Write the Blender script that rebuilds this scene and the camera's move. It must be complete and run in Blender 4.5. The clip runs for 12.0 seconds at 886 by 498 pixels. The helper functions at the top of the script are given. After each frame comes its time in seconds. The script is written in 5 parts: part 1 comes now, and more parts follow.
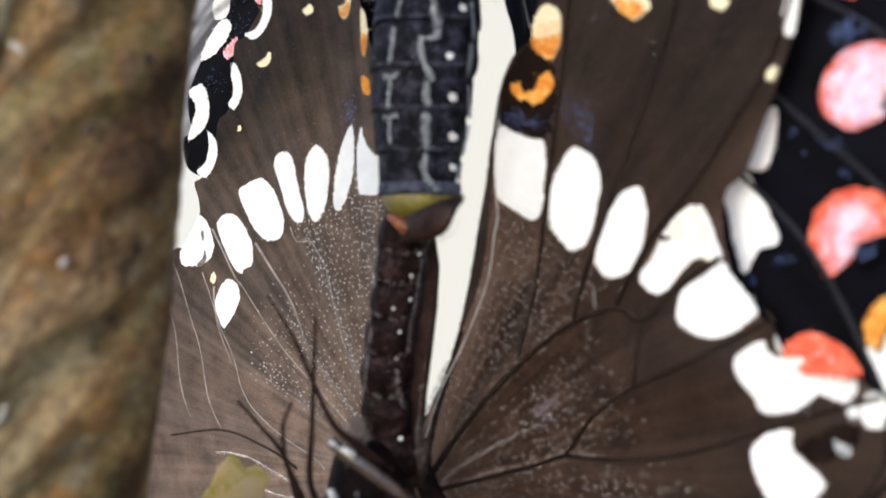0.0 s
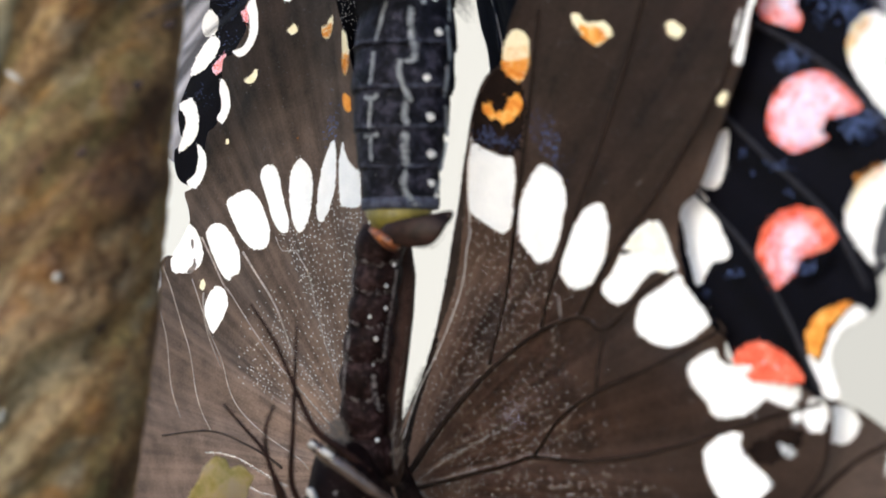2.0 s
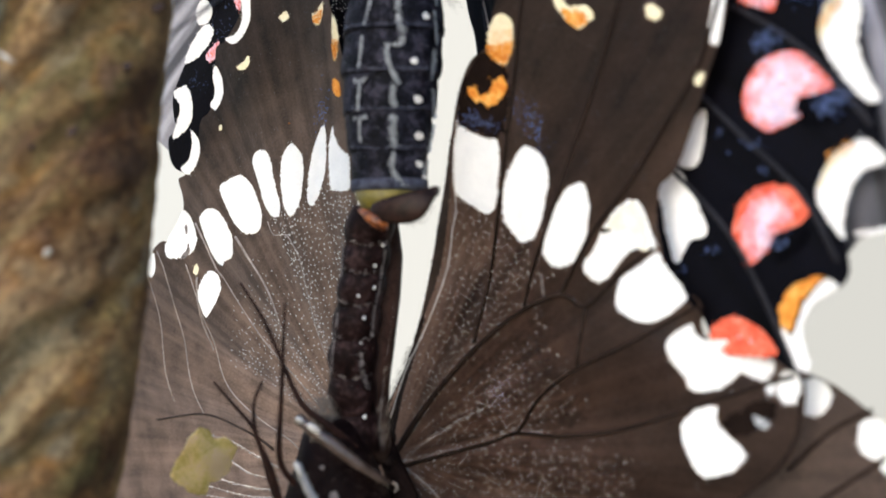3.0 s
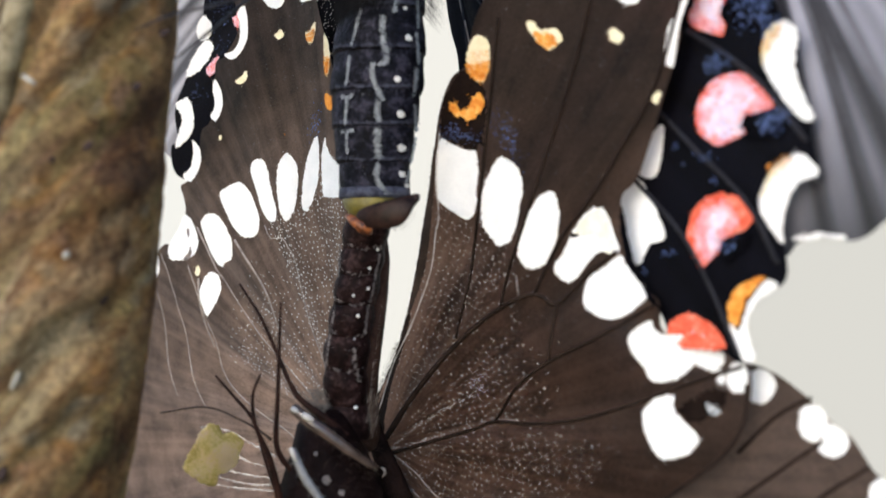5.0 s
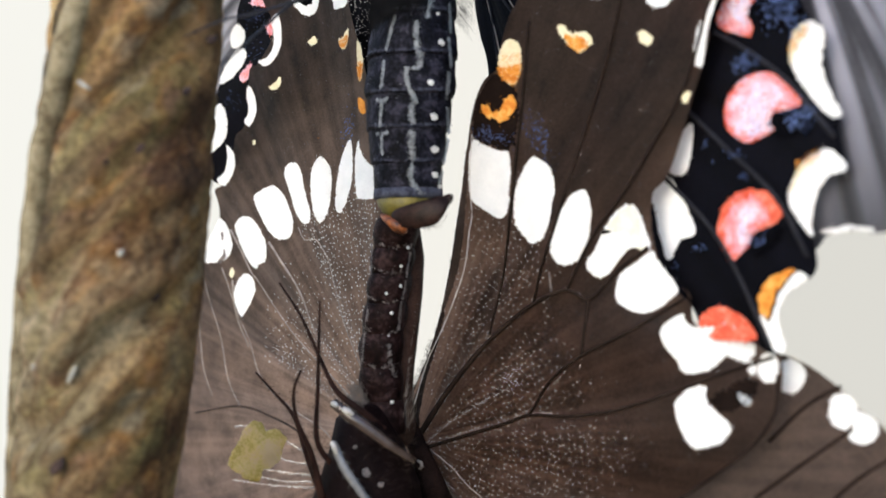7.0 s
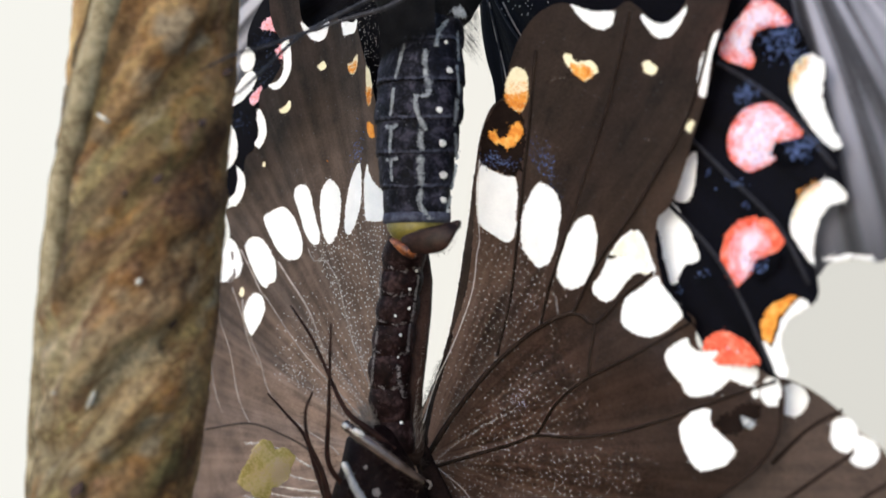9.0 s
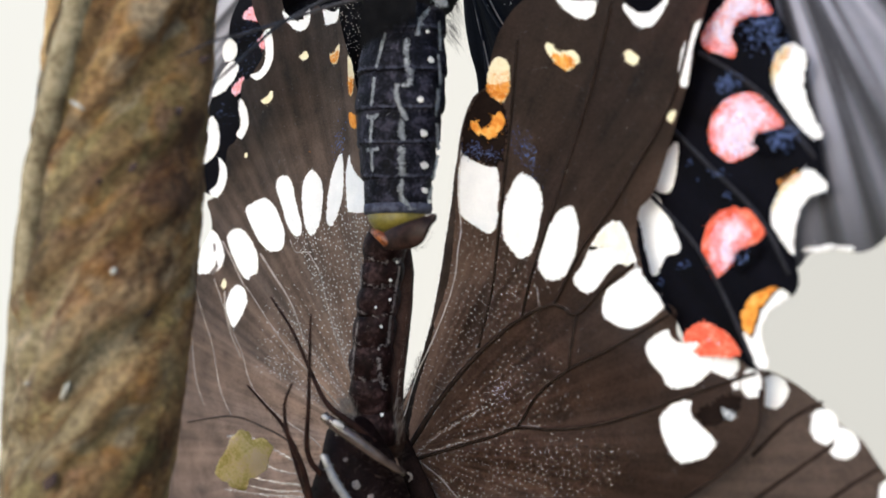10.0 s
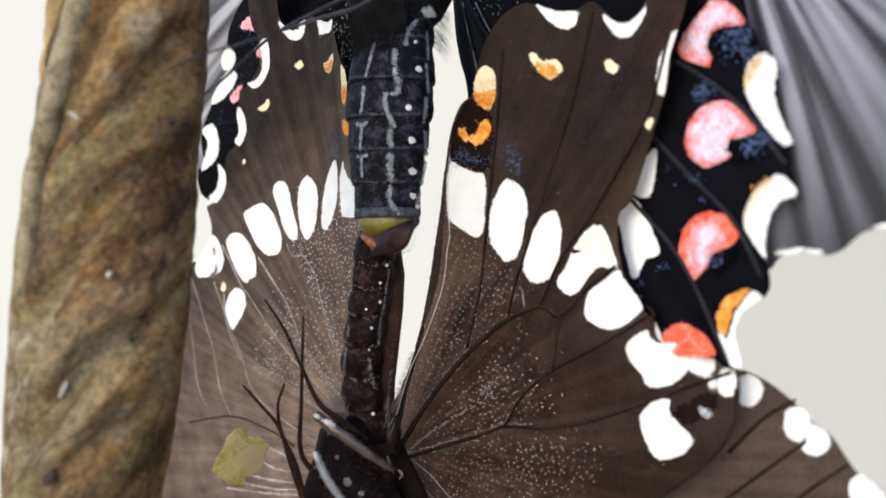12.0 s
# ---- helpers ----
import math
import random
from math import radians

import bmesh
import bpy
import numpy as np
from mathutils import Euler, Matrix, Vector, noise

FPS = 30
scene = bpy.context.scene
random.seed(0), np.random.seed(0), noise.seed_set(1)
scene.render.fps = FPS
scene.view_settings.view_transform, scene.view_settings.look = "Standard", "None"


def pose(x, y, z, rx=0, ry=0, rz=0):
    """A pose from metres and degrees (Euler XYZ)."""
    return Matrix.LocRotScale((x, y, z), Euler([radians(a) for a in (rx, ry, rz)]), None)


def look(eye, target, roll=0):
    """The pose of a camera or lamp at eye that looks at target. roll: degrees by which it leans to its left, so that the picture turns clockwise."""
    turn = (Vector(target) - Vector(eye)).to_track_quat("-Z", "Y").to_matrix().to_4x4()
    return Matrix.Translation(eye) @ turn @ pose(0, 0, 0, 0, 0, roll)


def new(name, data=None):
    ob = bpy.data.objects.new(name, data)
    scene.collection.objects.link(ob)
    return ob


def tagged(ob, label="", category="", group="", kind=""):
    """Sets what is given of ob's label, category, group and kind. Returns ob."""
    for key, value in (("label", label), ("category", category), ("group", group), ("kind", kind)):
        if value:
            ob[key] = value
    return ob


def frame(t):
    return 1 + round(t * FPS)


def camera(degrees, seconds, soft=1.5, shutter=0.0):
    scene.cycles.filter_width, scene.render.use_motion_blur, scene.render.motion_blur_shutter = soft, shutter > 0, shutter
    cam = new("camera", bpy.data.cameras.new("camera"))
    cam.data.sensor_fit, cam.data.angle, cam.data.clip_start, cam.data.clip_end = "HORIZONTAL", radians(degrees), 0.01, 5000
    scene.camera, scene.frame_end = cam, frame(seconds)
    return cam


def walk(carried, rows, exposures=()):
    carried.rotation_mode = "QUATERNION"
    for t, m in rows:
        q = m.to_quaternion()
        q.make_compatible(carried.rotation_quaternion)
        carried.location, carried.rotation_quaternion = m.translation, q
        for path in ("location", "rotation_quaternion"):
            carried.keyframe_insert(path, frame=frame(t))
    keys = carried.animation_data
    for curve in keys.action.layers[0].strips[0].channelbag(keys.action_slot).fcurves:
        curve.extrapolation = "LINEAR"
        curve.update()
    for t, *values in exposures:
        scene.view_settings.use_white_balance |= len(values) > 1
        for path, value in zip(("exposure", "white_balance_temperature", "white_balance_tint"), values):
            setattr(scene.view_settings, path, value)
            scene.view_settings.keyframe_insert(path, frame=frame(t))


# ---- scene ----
import collections

MM, UP = 0.001, 0.16

# ---- camera: millimetres from the first eye, degrees ----
cam = camera(48.0, 12.0, 1.7)
cam.data.dof.use_dof = True
cam.data.dof.focus_distance = 80.0 * MM
cam.data.dof.aperture_fstop = 38.0
ROWS = [
    (0.0, 0.000, -0.000, -0.000, 0.000, -0.000, -0.000),
    (0.5, 1.076, -0.296, 0.072, -0.052, 0.107, 0.013),
    (1.0, 1.509, -0.594, 0.370, -0.139, -0.043, 0.187),
    (1.5, 1.451, -1.575, 0.566, -0.310, -0.189, 0.001),
    (2.0, 1.344, -3.172, 0.769, -0.183, -0.052, -0.081),
    (2.5, 1.557, -3.898, 0.297, -0.273, -0.005, -0.270),
    (3.0, 2.367, -4.376, -0.570, -0.066, 0.046, -0.217),
    (5.0, 3.372, -9.644, -0.175, -0.160, -0.117, -0.007),
    (5.5, 3.877, -10.578, -0.542, 0.216, 0.237, 0.325),
    (6.0, 3.849, -10.474, -1.327, 0.273, 0.309, 0.553),
    (6.5, 2.581, -10.821, -0.881, 0.120, -0.134, 0.400),
    (7.0, 1.818, -11.549, -0.838, 0.512, 0.344, 0.458),
    (9.0, 1.401, -12.912, 0.397, 0.641, 0.695, 0.542),
    (9.5, 1.563, -12.081, -0.234, 0.416, 0.725, 0.451),
    (10.0, 2.100, -12.421, 0.068, 0.126, 0.441, 0.413),
    (10.5, 2.956, -12.966, -0.115, 0.628, 0.536, 0.599),
    (11.0, 2.790, -13.861, 0.819, 0.622, 0.357, 0.720),
    (11.5, 2.678, -14.169, 0.852, 0.206, 0.478, 0.357),
    (12.0, 3.775, -14.451, 0.114, 0.799, 0.593, 0.554),
]
walk(cam, [(t, pose(x * MM, y * MM, UP + z * MM, 90 + pitch, roll, yaw)) for t, x, y, z, yaw, pitch, roll in ROWS])

# ---- sky, sun, exposure ----
world = bpy.data.worlds.new("sky")
scene.world = world
world.use_nodes = True
wn = world.node_tree.nodes
sky = wn.new("ShaderNodeTexSky")
sky.sky_type, sky.sun_disc = "NISHITA", False
sky.sun_elevation, sky.sun_rotation = radians(26), radians(219)
wn["Background"].inputs["Strength"].default_value = 0.40
world.node_tree.links.new(sky.outputs["Color"], wn["Background"].inputs["Color"])
sun = new("sun", bpy.data.lights.new("sun", "SUN"))
sun.data.energy, sun.data.angle, sun.data.color = 1.6, radians(50), (1.0, 0.915, 0.84)
sun.matrix_world = look((-0.9, -1.1, UP + 0.69), (0, 0, UP))
scene.view_settings.exposure = -0.12


# ---- materials ----
def shader(name, rough=0.6, metal=0.0, coat=0.0, sheen=0.0, spec=0.5):
    m = bpy.data.materials.new(name)
    m.use_nodes = True
    b = m.node_tree.nodes["Principled BSDF"]
    b.inputs["Roughness"].default_value, b.inputs["Metallic"].default_value = rough, metal
    b.inputs["Coat Weight"].default_value, b.inputs["Sheen Weight"].default_value = coat, sheen
    b.inputs["Specular IOR Level"].default_value = spec
    return m, m.node_tree.nodes, m.node_tree.links, b


def noise_node(n, l, vector, scale, detail=4.0, rough=0.6):
    t = n.new("ShaderNodeTexNoise")
    t.inputs["Scale"].default_value, t.inputs["Detail"].default_value, t.inputs["Roughness"].default_value = scale, detail, rough
    l.new(vector, t.inputs["Vector"])
    return t.outputs["Fac"]


def ramp_node(n, l, fac, stops):
    r = n.new("ShaderNodeValToRGB")
    while len(r.color_ramp.elements) < len(stops):
        r.color_ramp.elements.new(0.5)
    for e, (p, c) in zip(r.color_ramp.elements, stops):
        e.position, e.color = p, (*c, 1)
    l.new(fac, r.inputs["Fac"])
    return r.outputs["Color"]


def mix_node(n, l, fac, a, b, how="MIX"):
    m = n.new("ShaderNodeMix")
    m.data_type, m.blend_type = "RGBA", how
    if isinstance(fac, float):
        m.inputs["Factor"].default_value = fac
    else:
        l.new(fac, m.inputs["Factor"])
    l.new(a, m.inputs["A"]), l.new(b, m.inputs["B"])
    return m.outputs["Result"]


def bump_node(n, l, b, height, strength, distance):
    u = n.new("ShaderNodeBump")
    u.inputs["Strength"].default_value, u.inputs["Distance"].default_value = strength, distance
    l.new(height, u.inputs["Height"]), l.new(u.outputs["Normal"], b.inputs["Normal"])


def let_through(m, n, l, b, colour, thin):
    """Mixes in light that shines through the thin film from behind."""
    back = n.new("ShaderNodeBsdfTranslucent")
    l.new(colour, back.inputs["Color"])
    both = n.new("ShaderNodeMixShader")
    both.inputs[0].default_value = thin
    l.new(b.outputs[0], both.inputs[1]), l.new(back.outputs[0], both.inputs[2])
    l.new(both.outputs[0], n["Material Output"].inputs["Surface"])


def plain(name, stops, scale=900.0, rough=0.6, coat=0.0, sheen=0.0, bump=0.4, spec=0.5, fine=6000.0, thin=0.0):
    """Two scales of mottling between the given colours, with a fine relief."""
    m, n, l, b = shader(name, rough, 0.0, coat, sheen, spec)
    at = n.new("ShaderNodeTexCoord").outputs["Object"]
    big, small = noise_node(n, l, at, scale), noise_node(n, l, at, fine, 2.0)
    add = n.new("ShaderNodeMath")
    add.operation = "MULTIPLY_ADD"
    l.new(small, add.inputs[0])
    add.inputs[1].default_value = 0.5
    l.new(big, add.inputs[2])
    sub = n.new("ShaderNodeMath")
    sub.operation = "SUBTRACT"
    l.new(add.outputs[0], sub.inputs[0])
    sub.inputs[1].default_value = 0.25
    colour = ramp_node(n, l, sub.outputs[0], stops)
    l.new(colour, b.inputs["Base Color"])
    bump_node(n, l, b, small, bump, 0.00008)
    if thin:
        let_through(m, n, l, b, colour, thin)
    return m


def streaked(name, dark, light, apex=(0.0, 0.0), count=26.0, rough=0.55, sheen=0.25, width=(0.3, 0.7), spec=0.35, fine=9000.0, seed=0.0, detail=3.0, speckle=0.8, thin=0.0, glow=(0.36, 0.25, 0.19), border=None, mixing=0.7, costal=None):
    """A wing's scaly film: streaks that run out from the apex, mottling and fine scale grain."""
    m, n, l, b = shader(name, rough, 0.0, 0.0, sheen, spec)
    at = n.new("ShaderNodeTexCoord").outputs["Object"]
    sep = n.new("ShaderNodeSeparateXYZ")
    l.new(at, sep.inputs[0])

    def math_node(op, a, c):
        k = n.new("ShaderNodeMath")
        k.operation = op
        for i, q in enumerate((a, c)):
            if isinstance(q, float):
                k.inputs[i].default_value = q
            else:
                l.new(q, k.inputs[i])
        return k.outputs[0]

    u, v = math_node("SUBTRACT", sep.outputs[0], apex[0] * MM), math_node("SUBTRACT", sep.outputs[1], apex[1] * MM)
    turn = math_node("ARCTAN2", v, u)
    far = math_node("SQRT", math_node("ADD", math_node("MULTIPLY", u, u), math_node("MULTIPLY", v, v)), 0.0)
    polar = n.new("ShaderNodeCombineXYZ")
    l.new(math_node("MULTIPLY", turn, count), polar.inputs[0])
    l.new(math_node("MULTIPLY", far, 30.0), polar.inputs[1])
    polar.inputs[2].default_value = seed
    streak = noise_node(n, l, polar.outputs[0], 1.0, detail, 0.5)
    grain = noise_node(n, l, at, fine, 2.0)
    blot = noise_node(n, l, at, 330.0, 4.0)
    fac = math_node("ADD", math_node("ADD", math_node("MULTIPLY", streak, mixing), math_node("MULTIPLY", blot, 1.0 - mixing)), math_node("MULTIPLY", math_node("SUBTRACT", grain, 0.5), speckle))
    colour = ramp_node(n, l, fac, ((width[0], dark), (width[1], light)))
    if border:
        # wing tone with light and shade put in: darker outer margin, paler front edge
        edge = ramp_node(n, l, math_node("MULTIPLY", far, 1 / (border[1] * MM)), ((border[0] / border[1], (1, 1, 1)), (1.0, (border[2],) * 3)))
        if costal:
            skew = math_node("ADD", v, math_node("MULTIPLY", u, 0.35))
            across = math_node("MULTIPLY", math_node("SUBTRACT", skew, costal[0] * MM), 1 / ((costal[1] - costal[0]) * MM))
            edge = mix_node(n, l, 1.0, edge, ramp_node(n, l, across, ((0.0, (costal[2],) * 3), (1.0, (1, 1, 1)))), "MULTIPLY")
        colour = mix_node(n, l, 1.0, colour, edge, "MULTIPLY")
    l.new(colour, b.inputs["Base Color"])
    bump_node(n, l, b, math_node("ADD", math_node("MULTIPLY", streak, 2.0), grain), 0.5, 0.00008)
    if thin:
        shine = ramp_node(n, l, fac, ((width[0], tuple(0.45 * c for c in glow)), (width[1], glow)))
        let_through(m, n, l, b, mix_node(n, l, 1.0, shine, edge, "MULTIPLY") if border else shine, thin)
    return m


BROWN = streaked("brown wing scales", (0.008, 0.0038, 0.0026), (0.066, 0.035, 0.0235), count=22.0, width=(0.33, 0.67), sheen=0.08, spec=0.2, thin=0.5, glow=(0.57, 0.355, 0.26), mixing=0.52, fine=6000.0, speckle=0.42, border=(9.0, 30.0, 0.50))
# copy of BROWN for the left hindwing, with the light on it put in
BROWN_LIT = streaked("lit brown wing scales", (0.010, 0.0050, 0.0036), (0.074, 0.0425, 0.029), count=26.0, width=(0.38, 0.63), sheen=0.1, spec=0.2, thin=0.5, glow=(0.60, 0.395, 0.292), mixing=0.48, fine=7000.0, speckle=0.3, seed=3.0, border=(5.0, 30.0, 0.47), costal=(-14.0, 8.0, 2.3))
BROWN_FORE = streaked("brown forewing scales", (0.016, 0.009, 0.0065), (0.066, 0.041, 0.031), count=36.0, seed=4.0, sheen=0.08, spec=0.2, thin=0.3, glow=(0.27, 0.192, 0.152), mixing=0.55)
BLACK_WING = streaked("black velvet wing scales", (0.0006, 0.0006, 0.0012), (0.0030, 0.0031, 0.0064), count=20.0, sheen=0.0, spec=0.045)
# border puts the shade at the wing's lower tip into its colour
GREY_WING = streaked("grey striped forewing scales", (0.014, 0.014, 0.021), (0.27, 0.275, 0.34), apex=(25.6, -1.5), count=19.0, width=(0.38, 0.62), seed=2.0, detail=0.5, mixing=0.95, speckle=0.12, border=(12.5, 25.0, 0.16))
GREY_WING_FAR = streaked("grey striped forewing scales, far side", (0.03, 0.03, 0.04), (0.34, 0.34, 0.39), apex=(6.0, 8.0), count=24.0, width=(0.36, 0.62), seed=7.0, detail=1.0, mixing=0.9, speckle=0.2)
WHITE = plain("white scales", ((0.3, (0.82, 0.835, 0.85)), (0.7, (0.90, 0.905, 0.915))), rough=0.7, spec=0.2, thin=0.22)
CREAM = plain("cream scales", ((0.3, (0.64, 0.56, 0.36)), (0.7, (0.74, 0.68, 0.50))), rough=0.7, spec=0.2, scale=2000.0)
CREAM_WHITE = plain("creamy white scales", ((0.3, (0.66, 0.64, 0.53)), (0.7, (0.82, 0.81, 0.74))), rough=0.7, spec=0.2, scale=1200.0)
ORANGE = plain("orange scales", ((0.36, (0.54, 0.17, 0.018)), (0.54, (0.67, 0.27, 0.042)), (0.72, (0.74, 0.43, 0.13))), rough=0.7, spec=0.2, scale=1600.0, fine=4200.0)
SCARLET = plain("red scales", ((0.36, (0.52, 0.062, 0.030)), (0.52, (0.64, 0.115, 0.062)), (0.68, (0.75, 0.22, 0.16))), rough=0.7, spec=0.2, scale=1400.0, fine=4200.0)
PINK = plain("pink dusted scales", ((0.40, (0.78, 0.36, 0.43)), (0.60, (0.80, 0.52, 0.64))), rough=0.7, spec=0.2, scale=2600.0)
LILAC = plain("pale lilac scales", ((0.40, (0.62, 0.58, 0.80)), (0.60, (0.82, 0.76, 0.88))), rough=0.7, spec=0.2, scale=2600.0)
DARK_BROWN = plain("black-brown scales", ((0.3, (0.0045, 0.0025, 0.002)), (0.7, (0.012, 0.007, 0.0055))), rough=0.8, spec=0.05)
BLACK_SPOT = plain("black scales", ((0.3, (0.0008, 0.0008, 0.0012)), (0.7, (0.003, 0.003, 0.005))), rough=0.8, spec=0.02)
BLUE = plain("blue dusting", ((0.3, (0.03, 0.06, 0.17)), (0.7, (0.11, 0.18, 0.40))), rough=0.6)
SCALE_DOT = plain("dull pale scale dots", ((0.3, (0.58, 0.54, 0.50)), (0.7, (0.82, 0.78, 0.74))), rough=0.5)
DOT = plain("pale scale dots", ((0.3, (0.72, 0.69, 0.65)), (0.7, (0.90, 0.88, 0.85))), rough=0.4)
VEIN = plain("dark vein", ((0.3, (0.012, 0.0075, 0.006)), (0.7, (0.026, 0.017, 0.0135))), rough=0.75, spec=0.06)
VEIN_BROWN = plain("brown vein", ((0.3, (0.022, 0.014, 0.011)), (0.7, (0.05, 0.034, 0.027))), rough=0.6, spec=0.15)
ROOT = plain("black-brown wing root", ((0.34, (0.003, 0.0016, 0.0014)), (0.66, (0.018, 0.0095, 0.0075))), scale=600.0, rough=0.8, spec=0.04, bump=0.8)
FOLD = plain("red-brown soft wing fold", ((0.34, (0.018, 0.008, 0.006)), (0.66, (0.060, 0.030, 0.022))), scale=500.0, rough=0.7, spec=0.1)
VEIN_WHITE = plain("whitish vein", ((0.3, (0.38, 0.33, 0.30)), (0.7, (0.72, 0.66, 0.62))), rough=0.5)
VEIN_PALE = plain("pale vein", ((0.3, (0.16, 0.13, 0.115)), (0.7, (0.40, 0.34, 0.31))), rough=0.5)
VEIN_GREY = plain("grey vein", ((0.3, (0.006, 0.006, 0.009)), (0.7, (0.018, 0.018, 0.025))), rough=0.6, spec=0.15)
ABDOMEN = plain("blue-black abdomen scales", ((0.36, (0.0015, 0.0014, 0.0028)), (0.52, (0.008, 0.0078, 0.0135)), (0.66, (0.042, 0.039, 0.057))), scale=1100.0, rough=0.6, bump=1.0, spec=0.10, fine=5000.0)
RIM = plain("grey-blue soft scales", ((0.34, (0.022, 0.024, 0.040)), (0.66, (0.085, 0.090, 0.125))), scale=1600.0, rough=0.7, spec=0.15)
ABDOMEN_LOW = plain("brown-black abdomen scales", ((0.34, (0.0045, 0.0018, 0.0018)), (0.52, (0.014, 0.0062, 0.0060)), (0.70, (0.052, 0.029, 0.028))), scale=1100.0, rough=0.5, bump=1.0, spec=0.06, fine=3500.0)
DUST = plain("grey-white dusting", ((0.3, (0.12, 0.13, 0.145)), (0.7, (0.40, 0.42, 0.44))), scale=3000.0, rough=0.7)
DUST_WARM = plain("brownish white dusting", ((0.3, (0.06, 0.05, 0.047)), (0.7, (0.24, 0.20, 0.19))), scale=3000.0, rough=0.7)
OLIVE = plain("olive soft skin", ((0.3, (0.09, 0.075, 0.010)), (0.7, (0.22, 0.17, 0.025))), rough=0.45)
AMBER = plain("amber soft skin", ((0.38, (0.05, 0.013, 0.005)), (0.5, (0.20, 0.052, 0.012)), (0.62, (0.38, 0.11, 0.02))), rough=0.4, scale=1800.0)
CLASP = plain("brown horn", ((0.3, (0.005, 0.0026, 0.0022)), (0.7, (0.030, 0.014, 0.011))), rough=0.38, spec=0.12, scale=1400.0)
GLOSS = plain("black glossy shell", ((0.3, (0.003, 0.0012, 0.0012)), (0.7, (0.011, 0.0055, 0.0055))), rough=0.6, spec=0.05, scale=700.0, bump=0.8)
THIGH = plain("brown glossy shell", ((0.3, (0.040, 0.026, 0.022)), (0.7, (0.085, 0.058, 0.050))), rough=0.2, coat=0.7, spec=0.5)
SHIN = plain("grey glossy shell", ((0.3, (0.14, 0.14, 0.15)), (0.7, (0.27, 0.27, 0.28))), rough=0.25, coat=0.5, spec=0.5)
LEG = plain("brown-black leg shell", ((0.3, (0.009, 0.0038, 0.003)), (0.7, (0.042, 0.017, 0.012))), rough=0.5, spec=0.1)
PALE_HAIR = plain("pale brown hair", ((0.3, (0.10, 0.08, 0.07)), (0.7, (0.34, 0.29, 0.26))), rough=0.6)
LEG_GREY = plain("grey-black leg shell", ((0.3, (0.018, 0.016, 0.017)), (0.7, (0.07, 0.062, 0.064))), rough=0.5, spec=0.25)
HAIR = plain("black fur", ((0.3, (0.004, 0.004, 0.005)), (0.7, (0.014, 0.013, 0.014))), rough=0.85, spec=0.15)
SCRAP = plain("yellow-green dry leaf", ((0.40, (0.50, 0.38, 0.10)), (0.5, (0.68, 0.52, 0.20)), (0.60, (0.68, 0.50, 0.29))), scale=330.0, rough=0.55, thin=0.35)


